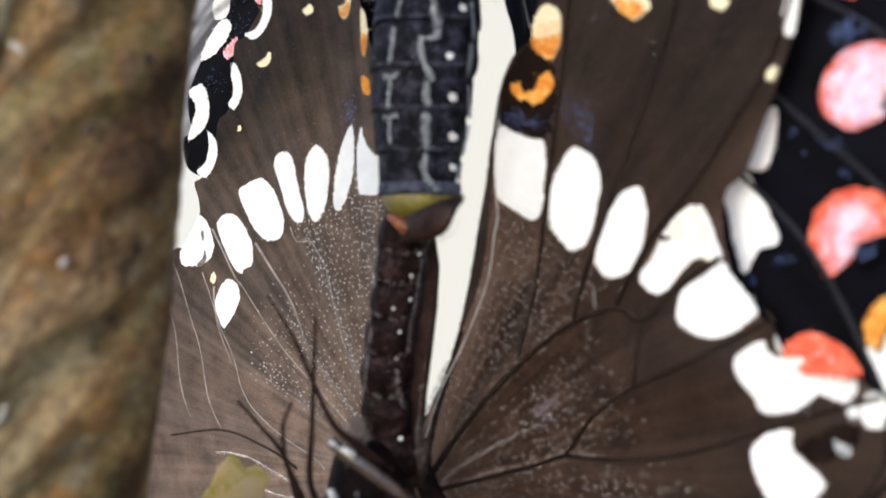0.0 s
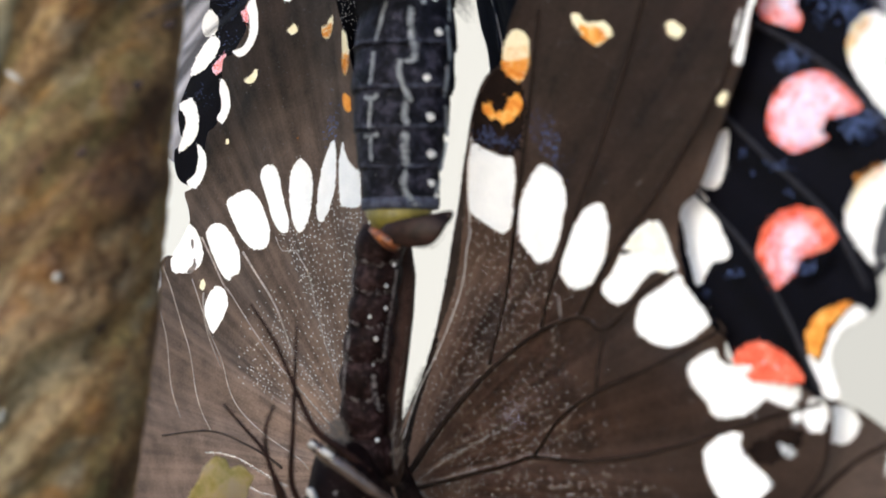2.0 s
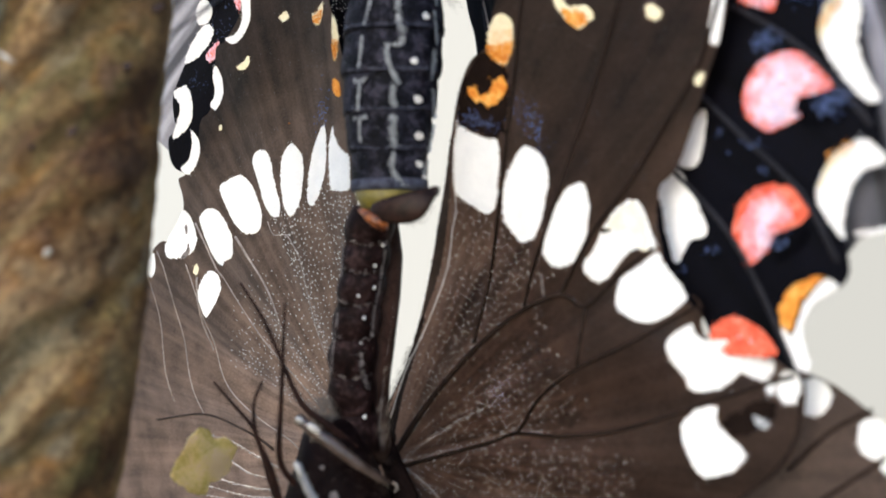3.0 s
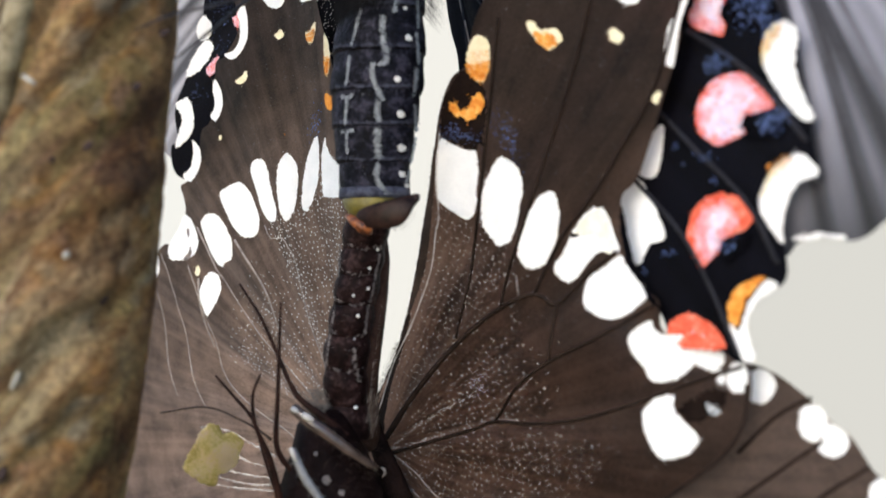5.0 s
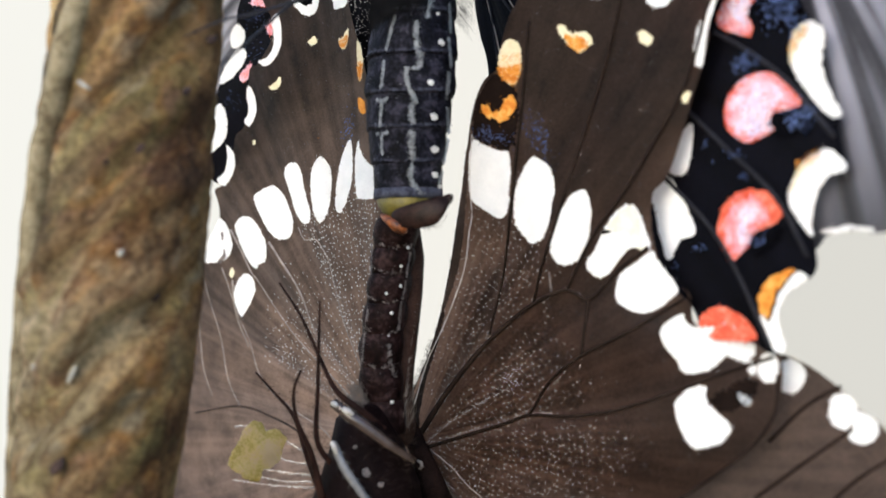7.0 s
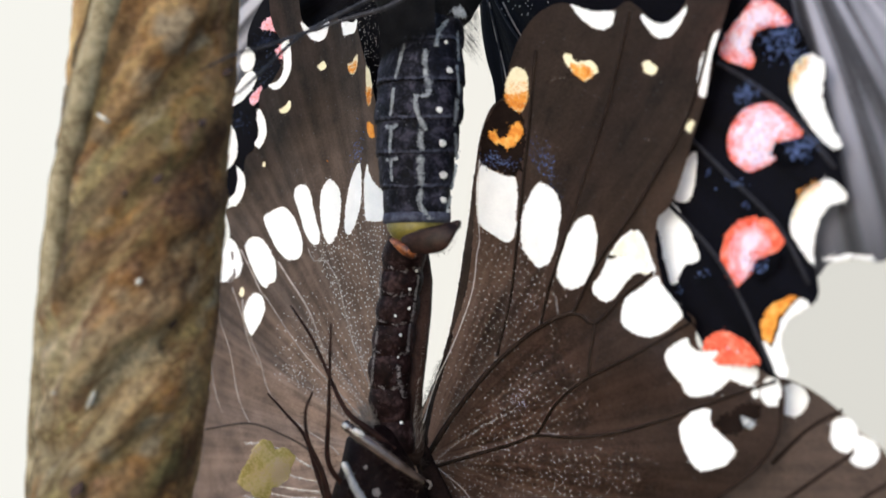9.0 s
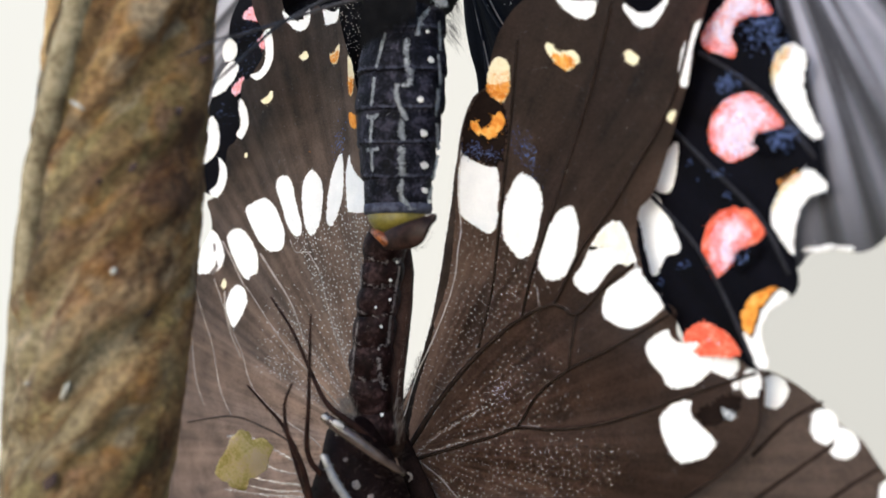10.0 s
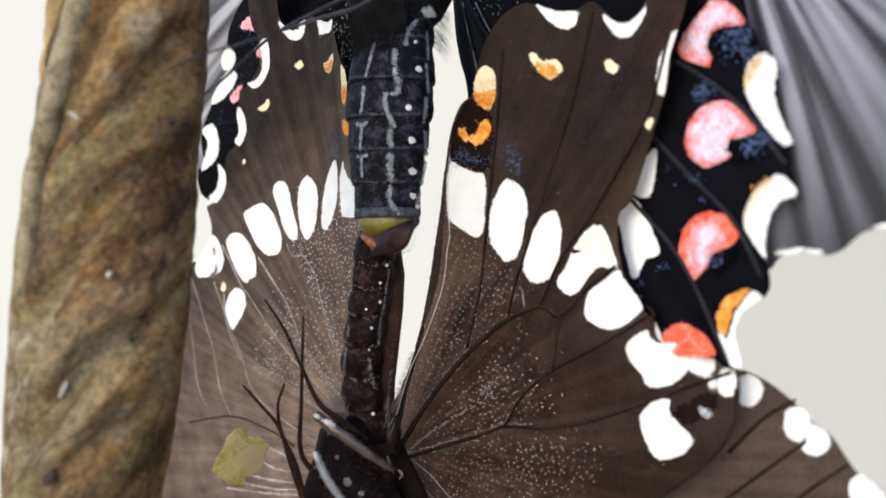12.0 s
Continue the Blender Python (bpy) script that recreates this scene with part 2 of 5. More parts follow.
def bark_material():
    m, n, l, b = shader("mottled brown and green bark", 0.85, 0.0, 0.0, 0.0, 0.3)
    at = n.new("ShaderNodeTexCoord").outputs["Object"]
    turn = n.new("ShaderNodeMapping")
    turn.inputs["Scale"].default_value = (1.0, 1.0, 0.22)
    lean = n.new("ShaderNodeMapping")
    lean.inputs["Rotation"].default_value = (0, radians(-48), 0)
    l.new(at, lean.inputs["Vector"]), l.new(lean.outputs[0], turn.inputs["Vector"])
    band = noise_node(n, l, turn.outputs[0], 150.0, 6.0, 0.62)
    a = ramp_node(n, l, band, ((0.37, (0.064, 0.038, 0.021)), (0.46, (0.225, 0.158, 0.082)), (0.54, (0.41, 0.325, 0.185)), (0.66, (0.60, 0.50, 0.33))))
    # rusty patches, more of them on one flank and lightened there against its shade
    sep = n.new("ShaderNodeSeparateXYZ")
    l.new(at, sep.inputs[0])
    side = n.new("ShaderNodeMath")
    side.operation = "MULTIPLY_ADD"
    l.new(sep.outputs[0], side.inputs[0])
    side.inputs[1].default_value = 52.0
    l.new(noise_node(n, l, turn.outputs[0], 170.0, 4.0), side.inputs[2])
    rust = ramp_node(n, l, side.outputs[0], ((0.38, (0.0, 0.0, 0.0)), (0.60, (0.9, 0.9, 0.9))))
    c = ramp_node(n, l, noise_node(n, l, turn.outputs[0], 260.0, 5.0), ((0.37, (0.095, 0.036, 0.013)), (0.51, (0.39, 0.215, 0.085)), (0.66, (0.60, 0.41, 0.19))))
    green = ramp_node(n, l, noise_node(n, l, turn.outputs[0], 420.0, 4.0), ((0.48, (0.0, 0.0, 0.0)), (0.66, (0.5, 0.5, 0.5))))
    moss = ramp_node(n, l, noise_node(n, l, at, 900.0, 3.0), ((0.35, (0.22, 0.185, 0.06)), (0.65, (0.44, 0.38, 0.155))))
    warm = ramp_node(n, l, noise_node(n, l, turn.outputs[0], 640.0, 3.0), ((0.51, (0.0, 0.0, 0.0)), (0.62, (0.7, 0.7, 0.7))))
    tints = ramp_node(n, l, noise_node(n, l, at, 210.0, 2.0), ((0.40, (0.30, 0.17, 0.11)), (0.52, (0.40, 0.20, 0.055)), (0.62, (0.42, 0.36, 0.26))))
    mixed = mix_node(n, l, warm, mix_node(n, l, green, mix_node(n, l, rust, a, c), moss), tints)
    speck = ramp_node(n, l, noise_node(n, l, at, 800.0, 6.0, 0.78), ((0.34, (0.62, 0.58, 0.54)), (0.5, (1.05, 1.04, 1.02)), (0.66, (1.45, 1.42, 1.38))))
    worn = mix_node(n, l, 0.9, mixed, speck, "MULTIPLY")
    pores = ramp_node(n, l, noise_node(n, l, at, 2300.0, 4.0, 0.7), ((0.36, (0.5, 0.47, 0.44)), (0.5, (1.0, 1.0, 1.0)), (0.66, (1.45, 1.42, 1.38))))
    worn = mix_node(n, l, 0.75, worn, pores, "MULTIPLY")
    crack = ramp_node(n, l, noise_node(n, l, turn.outputs[0], 210.0, 5.0, 0.6), ((0.455, (1.0, 1.0, 1.0)), (0.49, (0.50, 0.40, 0.33)), (0.525, (1.0, 1.0, 1.0))))
    l.new(mix_node(n, l, 0.85, worn, crack, "MULTIPLY"), b.inputs["Base Color"])
    bump_node(n, l, b, noise_node(n, l, turn.outputs[0], 520.0, 8.0, 0.76), 1.0, 0.0034)
    return m


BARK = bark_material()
BARK_PALE = plain("pale ochre bark", ((0.35, (0.22, 0.13, 0.05)), (0.65, (0.42, 0.30, 0.14))), scale=500.0, rough=0.85, bump=0.9)
BARK_RIM = plain("grey-brown bark", ((0.36, (0.085, 0.064, 0.036)), (0.52, (0.20, 0.165, 0.10)), (0.66, (0.31, 0.265, 0.175))), scale=620.0, rough=0.85, bump=0.9, spec=0.2)
FLECK = plain("whitish fleck", ((0.3, (0.28, 0.27, 0.24)), (0.7, (0.5, 0.48, 0.42))), scale=2000.0)
PIT = plain("purple-brown scar", ((0.3, (0.016, 0.009, 0.012)), (0.7, (0.07, 0.04, 0.032))), rough=0.9)
SOIL = plain("soil and litter", ((0.35, (0.14, 0.11, 0.06)), (0.65, (0.30, 0.24, 0.14))), scale=60.0, rough=0.95, fine=700.0)


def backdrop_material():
    m = bpy.data.materials.new("glowing pale distance")
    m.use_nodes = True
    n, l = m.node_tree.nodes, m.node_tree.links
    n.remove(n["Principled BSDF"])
    # the sheet glows by itself, dimmer towards the right, and backlights the wings
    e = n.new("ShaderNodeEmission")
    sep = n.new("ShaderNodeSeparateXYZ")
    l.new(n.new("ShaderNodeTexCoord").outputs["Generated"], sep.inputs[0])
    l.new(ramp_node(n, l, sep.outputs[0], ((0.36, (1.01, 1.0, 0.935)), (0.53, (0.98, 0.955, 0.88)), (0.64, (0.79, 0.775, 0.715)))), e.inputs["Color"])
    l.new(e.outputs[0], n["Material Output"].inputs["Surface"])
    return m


# ---- mesh helpers (all shapes are drawn in millimetres) ----
from mathutils.geometry import delaunay_2d_cdt


def mesh_of(name, verts, faces, material, smooth=True):
    me = bpy.data.meshes.new(name)
    me.from_pydata([(x * MM, y * MM, z * MM) for x, y, z in verts], [], faces)
    me.materials.append(material)
    if smooth:
        me.polygons.foreach_set("use_smooth", [True] * len(me.polygons))
    me.update()
    return me


def part(name, data, parent, m=None, label=""):
    ob = new(name, data)
    ob.parent = parent
    if m is not None:
        ob.matrix_basis = m
    return tagged(ob, label)


def spline(points, closed, step):
    """A Catmull-Rom curve through the points, in steps of about that many millimetres."""
    pts = [Vector(p) for p in points]
    n, out = len(pts), []
    for i in range(n if closed else n - 1):
        a, b = pts[i], pts[(i + 1) % n]
        before = pts[i - 1] if closed or i else a * 2 - b
        after = pts[(i + 2) % n] if closed or i + 2 < n else b * 2 - a
        k = max(1, round((b - a).length / step))
        for j in range(k):
            t = j / k
            out.append(0.5 * (2 * a + (b - before) * t + (2 * before - 5 * a + 4 * b - after) * t * t + (3 * a - before - 3 * b + after) * t ** 3))
    if not closed:
        out.append(pts[-1])
    return out


def sheet(outline, step, height, thick=0.0, lift=0.0):
    """A sheet filled inside the outline, that follows height(u, v); with a back and a rim if thick."""
    ring = [Vector((p[0], p[1])) for p in outline]
    lo = [min(p[i] for p in ring) for i in (0, 1)]
    hi = [max(p[i] for p in ring) for i in (0, 1)]
    grid = [Vector((lo[0] + step * (i + 0.5 * (j % 2)), lo[1] + step * 0.87 * j)) for j in range(int((hi[1] - lo[1]) / step / 0.87) + 1) for i in range(int((hi[0] - lo[0]) / step) + 1)]
    vs, _, fs, *_ = delaunay_2d_cdt(ring + grid, [], [list(range(len(ring)))], 1, 1e-4)
    used = sorted({i for f in fs for i in f})
    index = {k: i for i, k in enumerate(used)}
    verts = [(vs[k].x, vs[k].y, height(vs[k].x, vs[k].y) + lift) for k in used]
    faces = []
    for f in fs:
        a, b, c = (vs[k] for k in f[:3])
        g = [index[k] for k in f]
        faces.append(g if (b - a).cross(c - a) > 0 else g[::-1])
    if thick:
        n = len(verts)
        edges = collections.Counter()
        for f in faces:
            for i in range(len(f)):
                edges[(f[i - 1], f[i])] += 1
        rim = [e for e in edges if (e[1], e[0]) not in edges]
        verts += [(x, y, z - thick) for x, y, z in verts]
        faces += [[k + n for k in f[::-1]] for f in faces]
        faces += [[b, a, a + n, b + n] for a, b in rim]
    return verts, faces


def tube(path, radii, sides=8, flat=1.0):
    """A tapering tube along a path of points (x, y, z) with rounded ends."""
    pts = [Vector(p) for p in path]
    n = len(pts)
    rs = [radii[0] + (radii[-1] - radii[0]) * i / (n - 1) for i in range(n)] if len(radii) != n else list(radii)
    verts, faces = [], []
    for i, p in enumerate(pts):
        d = (pts[min(i + 1, n - 1)] - pts[max(i - 1, 0)]).normalized()
        a = d.cross(Vector((0, 1, 0.01))).normalized()
        b = d.cross(a)
        for k in range(sides):
            q = 2 * math.pi * k / sides
            verts.append(p + a * math.cos(q) * rs[i] + b * math.sin(q) * rs[i] * flat)
    for i in range(n - 1):
        for k in range(sides):
            j = (k + 1) % sides
            faces.append([i * sides + k, i * sides + j, (i + 1) * sides + j, (i + 1) * sides + k])
    for base, end, flip in ((0, pts[0] + (pts[0] - pts[1]).normalized() * rs[0] * 0.6, False), ((n - 1) * sides, pts[-1] + (pts[-1] - pts[-2]).normalized() * rs[-1] * 0.6, True)):
        verts.append(end)
        for k in range(sides):
            j = (k + 1) % sides
            f = [base + j, base + k, len(verts) - 1]
            faces.append(f[::-1] if flip else f)
    return verts, faces


def loft(rings, sides=32, wobble=None):
    """A closed body through rings (x, y, z, half width, half depth) stacked along z."""
    verts, faces = [], []
    for i, (x, y, z, a, b) in enumerate(rings):
        for k in range(sides):
            q = 2 * math.pi * k / sides
            s = 1 + (wobble(q, z) if wobble else 0)
            verts.append((x + a * s * math.cos(q), y - b * s * math.sin(q), z))
    n = len(rings)
    for i in range(n - 1):
        for k in range(sides):
            j = (k + 1) % sides
            faces.append([i * sides + j, i * sides + k, (i + 1) * sides + k, (i + 1) * sides + j])
    faces += [list(range(sides)), list(range((n - 1) * sides, n * sides))[::-1]]
    return verts, faces


def blob(u, v, length, width, angle, taper, bend, square, n=72, jag=0.0, seed=0):
    """The outline of a spot: a rounded bar that may taper and bend, its edge frayed by jag."""
    rnd, out, a = random.Random(seed), [], radians(angle)
    for i in range(n):
        q = 2 * math.pi * i / n
        c, s = math.cos(q), math.sin(q)
        p, r = math.copysign(abs(c) ** square, c), math.copysign(abs(s) ** square, s)
        x, y = p * length / 2, r * width / 2 * (1 + taper * p) + bend * (p * p - 0.4)
        wave = 1 + 1.3 * jag * noise.noise((2.6 * c, 2.6 * s, seed * 0.37))
        x, y = x * wave + rnd.uniform(-jag, jag), y * wave + rnd.uniform(-jag, jag)
        out.append((u + x * math.cos(a) - y * math.sin(a), v + x * math.sin(a) + y * math.cos(a)))
    return out


def inside(x, y, ring):
    """Whether the point lies within the closed outline."""
    odd = False
    for (x0, y0), (x1, y1) in zip(ring, ring[1:] + ring[:1]):
        if (y0 > y) != (y1 > y) and x < x0 + (y - y0) * (x1 - x0) / (y1 - y0):
            odd = not odd
    return odd


class Wing:
    """A wing drawn in its own plane: u across, v along, w towards the viewer; sx and sz are the plane's slopes."""

    def __init__(self, name, parent, origin, sx, sz, outline, material, label, pleat=0.26, folds=17.0, phase=0.0):
        x, y, z = origin
        e1, nrm = Vector((1, sx, 0)).normalized(), Vector((sx, -1, sz)).normalized()
        e2 = nrm.cross(e1)
        m = Matrix((e1, e2, nrm)).transposed().to_4x4()
        m.translation = Vector((x, y, z)) * MM
        self.pleat, self.folds, self.phase = pleat, folds, phase
        self.edge, self.spots, self.windows = [(p.x, p.y) for p in spline(outline, True, 0.8)], [], []
        self.ob = part(name, mesh_of(name, *sheet(spline(outline, True, 0.3), 0.32, self.height), material), parent, m, label)

    def height(self, u, v):
        r = math.hypot(u, v)
        return self.pleat * min(1.0, r / 9.0) * math.sin(self.folds * math.atan2(v, u) + self.phase) + 0.1 * noise.noise((u * 0.12, v * 0.12, self.phase))

    def spot(self, name, material, shape, lift=0.045, jag=0.05, label="", loose=0.35):
        """A patch of coloured scales: shape is a blob's eight numbers, or a drawn outline."""
        rnd = random.Random(round((shape[0][0] if isinstance(shape, list) else shape[0]) * 97 + 31))
        if isinstance(shape, list):
            ring = [(p.x + rnd.gauss(0, jag * 0.75), p.y + rnd.gauss(0, jag * 0.75)) for p in spline(shape, True, 0.1)]
        else:
            ring = blob(*shape, n=110, jag=jag, seed=round(shape[0] * 97 + shape[1] * 31))
        self.spots.append(ring[::3])
        if material is WHITE:
            self.windows.append(ring[::3])
        verts, faces = sheet(ring, 0.26, self.height, 0.0, lift)
        for u, v in ring[::2]:
            # single scales strewn along the frayed edge
            if rnd.random() < loose:
                u, v, s, a = u + rnd.gauss(0, 0.6 * jag + 0.05), v + rnd.gauss(0, 0.6 * jag + 0.05), rnd.uniform(0.02, 0.045), rnd.uniform(0, 6)
                k = len(verts)
                for i in range(5):
                    x, y = u + s * math.cos(a + i * 1.257), v + s * math.sin(a + i * 1.257)
                    verts.append((x, y, self.height(x, y) + lift + 0.01))
                faces.append([k, k + 1, k + 2, k + 3, k + 4])
        part(name, mesh_of(name, verts, faces, material), self.ob, None, label)

    def open_windows(self):
        """Takes the dark film away behind the white spots, which light then shines through."""
        me = self.ob.data
        boxes = [(min(p[0] for p in r), max(p[0] for p in r), min(p[1] for p in r), max(p[1] for p in r), r) for r in self.windows]
        free = set()
        for v in me.vertices:
            u, w = v.co.x / MM, v.co.y / MM
            if any(a < u < b and c < w < d and inside(u, w, r) for a, b, c, d, r in boxes):
                free.add(v.index)
        bm = bmesh.new()
        bm.from_mesh(me)
        bmesh.ops.delete(bm, geom=[f for f in bm.faces if all(v.index in free for v in f.verts)], context="FACES")
        bm.to_mesh(me)
        bm.free()

    def graded(self, shape, red_edge, focus, count, seed):
        """A red spot whose scales pale towards the focus, pink first, then almost white."""
        self.spot("red_spot", SCARLET, shape, 0.05, 0.07, "", 0.5)
        rnd, ring = random.Random(seed), [(p.x, p.y) for p in spline(shape, True, 0.25)]
        us, vs = [q[0] for q in ring], [q[1] for q in ring]
        piles = {"pink_dusting": ([], [], PINK), "pale_dusting": ([], [], LILAC)}
        for _ in range(count):
            u, v = rnd.uniform(min(us), max(us)), rnd.uniform(min(vs), max(vs))
            if not inside(u, v, ring):
                continue
            far = min(math.hypot(u - a, v - b) for a, b in focus) / red_edge + 0.5 * noise.noise((u * 1.4, v * 1.4, seed))
            rim = min(math.hypot(u - a, v - b) for a, b in ring)
            name = "pale_dusting" if far < 0.5 + rnd.gauss(0, 0.16) else "pink_dusting"
            if rnd.random() > min(1.0, max(0.0, 1.45 - far) ** 1.3) * min(1.0, 0.12 + rim / 0.7):
                continue
            verts, faces, _m = piles[name]
            s, a, k = rnd.uniform(0.02, 0.05), rnd.uniform(0, 6), len(verts)
            for i in range(6):
                x, y = u + s * math.cos(a + i * 1.047), v + s * math.sin(a + i * 1.047)
                verts.append((x, y, self.height(x, y) + (0.10 if name == "pink_dusting" else 0.13) + 0.02 * math.sin(k)))
            faces.append(list(range(k, k + 6)))
        for name, (verts, faces, m) in piles.items():
            if faces:
                tagged(part(name, mesh_of(name, verts, faces, m), self.ob), kind="stuff")

    def dusting(self, name, material, shape, count, size, lift, spill=0.2, label=""):
        """Scales strewn inside a spot's outline, thinner towards its edge."""
        ring = shape if isinstance(shape, list) else blob(*shape)
        us, vs = [p[0] for p in ring], [p[1] for p in ring]
        verts, faces = [], []
        while len(faces) < count:
            u, v = random.uniform(min(us), max(us)), random.uniform(min(vs), max(vs))
            if not inside(u, v, ring):
                continue
            u, v, s, a = u + random.gauss(0, spill), v + random.gauss(0, spill), size * random.uniform(0.6, 1.3), random.uniform(0, 6)
            k = len(verts)
            for i in range(6):
                x, y = u + s * math.cos(a + i * 1.047), v + s * math.sin(a + i * 1.047)
                verts.append((x, y, self.height(x, y) + lift + 0.02 * math.sin(k)))
            faces.append(list(range(k, k + 6)))
        tagged(part(name, mesh_of(name, verts, faces, material), self.ob, None, label), kind="stuff")

    def vein(self, points, r0, r1, material, label=""):
        path = [(p.x, p.y, self.height(p.x, p.y) + 0.03) for p in spline(points, False, 0.7)]
        part("vein", mesh_of("vein", *tube(path, (r0, r1), 6), material), self.ob, None, label)

    def dots(self, name, material, places, size, long=1.0, label="", spread=True, avoid=True, lift=0.06):
        """Many tiny scales, each a little six-sided pad that lies along the wing's radius."""
        verts, faces, taken = [], [], {}
        for u, v in places:
            cell = (round(u / 0.2), round(v / 0.2))
            if spread and cell in taken or not inside(u, v, self.edge) or any(inside(u, v, e) for e in self.spots if avoid):
                continue
            taken[cell] = True
            a, s = math.atan2(v, u), size * random.uniform(0.7, 1.25)
            w = self.height(u, v)
            k0 = len(verts)
            for k in range(6):
                q = math.pi * k / 3
                x, y = s * long * math.cos(q), s * math.sin(q)
                verts.append((u + x * math.cos(a) - y * math.sin(a), v + x * math.sin(a) + y * math.cos(a), w + lift))
            verts.append((u, v, w + lift + s * 0.4))
            faces += [[k0 + k, k0 + (k + 1) % 6, k0 + 6] for k in range(6)]
        tagged(part(name, mesh_of(name, verts, faces, material), self.ob, None, label), kind="stuff")


def scale_rows(r0, r1, a0, a1, gap, fade, seed=0):
    """Scales in staggered rows across a fan of the wing, sparser towards the rim."""
    out, r, odd = [], r0, 0
    while r < r1:
        step = math.degrees(gap * 0.95 / r)
        a = a0 + 0.5 * step * odd
        while a < a1:
            u, v = r * math.cos(radians(a)) + random.gauss(0, 0.22 * gap), r * math.sin(radians(a)) + random.gauss(0, 0.22 * gap)
            thick = 1.0 - max(0.0, (r - fade) / (r1 - fade)) + 0.28 * noise.noise((u * 0.35, v * 0.35, seed))
            edge = min(a - a0, a1 - a) / 6.0
            if random.random() < min(0.94, thick, 0.35 + edge):
                out.append((u, v))
            a += step
        r, odd = r + gap, 1 - odd
    return out


def patch(count, u, v, su, sv, angle=0.0):
    a, out = radians(angle), []
    for _ in range(count):
        x, y = random.gauss(0, su), random.gauss(0, sv)
        out.append((u + x * math.cos(a) - y * math.sin(a), v + x * math.sin(a) + y * math.cos(a)))
    return out


# ---- setting ----
def plane(name, w, d, material):
    me = bpy.data.meshes.new(name)
    me.from_pydata([(-w, -d, 0), (w, -d, 0), (w, d, 0), (-w, d, 0)], [], [(0, 1, 2, 3)])
    me.materials.append(material)
    return new(name, me)


# the ground is unseen: added under the stalk, lightened to bounce light upwards
ground = tagged(plane("ground", 30.0, 30.0, SOIL), "unseen brown-green soil added below the stalk", "ground", kind="structure")
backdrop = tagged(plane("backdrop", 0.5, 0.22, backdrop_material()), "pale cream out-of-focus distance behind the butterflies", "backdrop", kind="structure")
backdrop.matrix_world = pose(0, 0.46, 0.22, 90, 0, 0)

# ---- the stalk on which the pair hangs ----
STALK = Vector((-17.9, 47.0, 2.4))


# furrows and swollen ridges of the bark: height, width, then points across and along the stalk
FURROWS = (
    (-0.75, 0.55, (-0.3, 18.0), (-0.5, 15.1), (-1.4, 11.9), (-2.2, 8.7), (-3.1, 5.5), (-3.6, 2.0), (-4.0, -4.0)),
    (-0.55, 0.8, (5.4, 7.2), (2.7, 5.4), (1.0, 3.5), (-0.5, -0.6), (-1.9, -2.5), (-2.8, -5.3), (-4.2, -7.5)),
    (-1.1, 1.1, (5.0, -2.6), (2.2, -4.8), (-0.4, -7.4), (-2.1, -9.2), (-3.8, -10.6)),
    (-0.5, 0.7, (4.8, -8.0), (2.6, -10.2), (0.2, -11.6), (-2.0, -14.0)),
    (-0.45, 0.6, (4.6, 14.5), (2.8, 11.5), (1.0, 9.0), (-0.6, 6.5)),
)
RIDGES = (
    (0.55, 0.9, (4.4, 3.4), (1.5, 1.7), (-0.3, 0.6), (-2.6, -0.6), (-4.0, -2.5)),
    (0.55, 0.8, (4.1, -2.2), (1.7, -3.5), (-0.6, -5.0), (-2.5, -6.8)),
    (0.45, 1.0, (3.6, -6.6), (1.0, -9.0), (-1.5, -11.6)),
    (0.4, 0.9, (3.4, 15.5), (2.0, 13.2), (0.2, 11.0)),
)


def fold_height(x, z):
    h = 0.0
    for depth, width, *line in FURROWS + RIDGES:
        near = 1e9
        for (x0, z0), (x1, z1) in zip(line, line[1:]):
            s = max(0.0, min(1.0, ((x - x0) * (x1 - x0) + (z - z0) * (z1 - z0)) / ((x1 - x0) ** 2 + (z1 - z0) ** 2)))
            near = min(near, (x - x0 - s * (x1 - x0)) ** 2 + (z - z0 - s * (z1 - z0)) ** 2)
        h += depth * math.exp(-near / width ** 2)
    return h


def stalk_surface(q, z):
    """Diagonal folds, ridges and lumps of the dry bark."""
    front = max(0.0, math.sin(q))
    warp = 1.6 * noise.noise((1.2 * math.cos(q), 1.2 * math.sin(q), z * 0.10)) + 0.5 * noise.noise((3 * math.cos(q), 3 * math.sin(q), z * 0.3))
    ridge = math.sin(3.0 * q + z * 0.75 + 2.2 * warp)
    fold = fold_height(5.0 * math.cos(q) + 0.5 * warp * front, z + 0.35 * noise.noise((q * 3, z * 0.6, 3))) * min(1.0, 1.8 * front ** 1.6) if front > 0 and abs(z) < 24 else 0.0
    fine = 0.028 * noise.noise((9 * math.cos(q) + z * 0.5, 9 * math.sin(q), z * 0.8)) + 0.016 * noise.noise((20 * math.cos(q) + z, 20 * math.sin(q), z * 1.8))
    return 0.018 * ridge * front + 0.25 * fold + 0.045 * noise.noise((2 * math.cos(q), 2 * math.sin(q), z * 0.22)) + fine


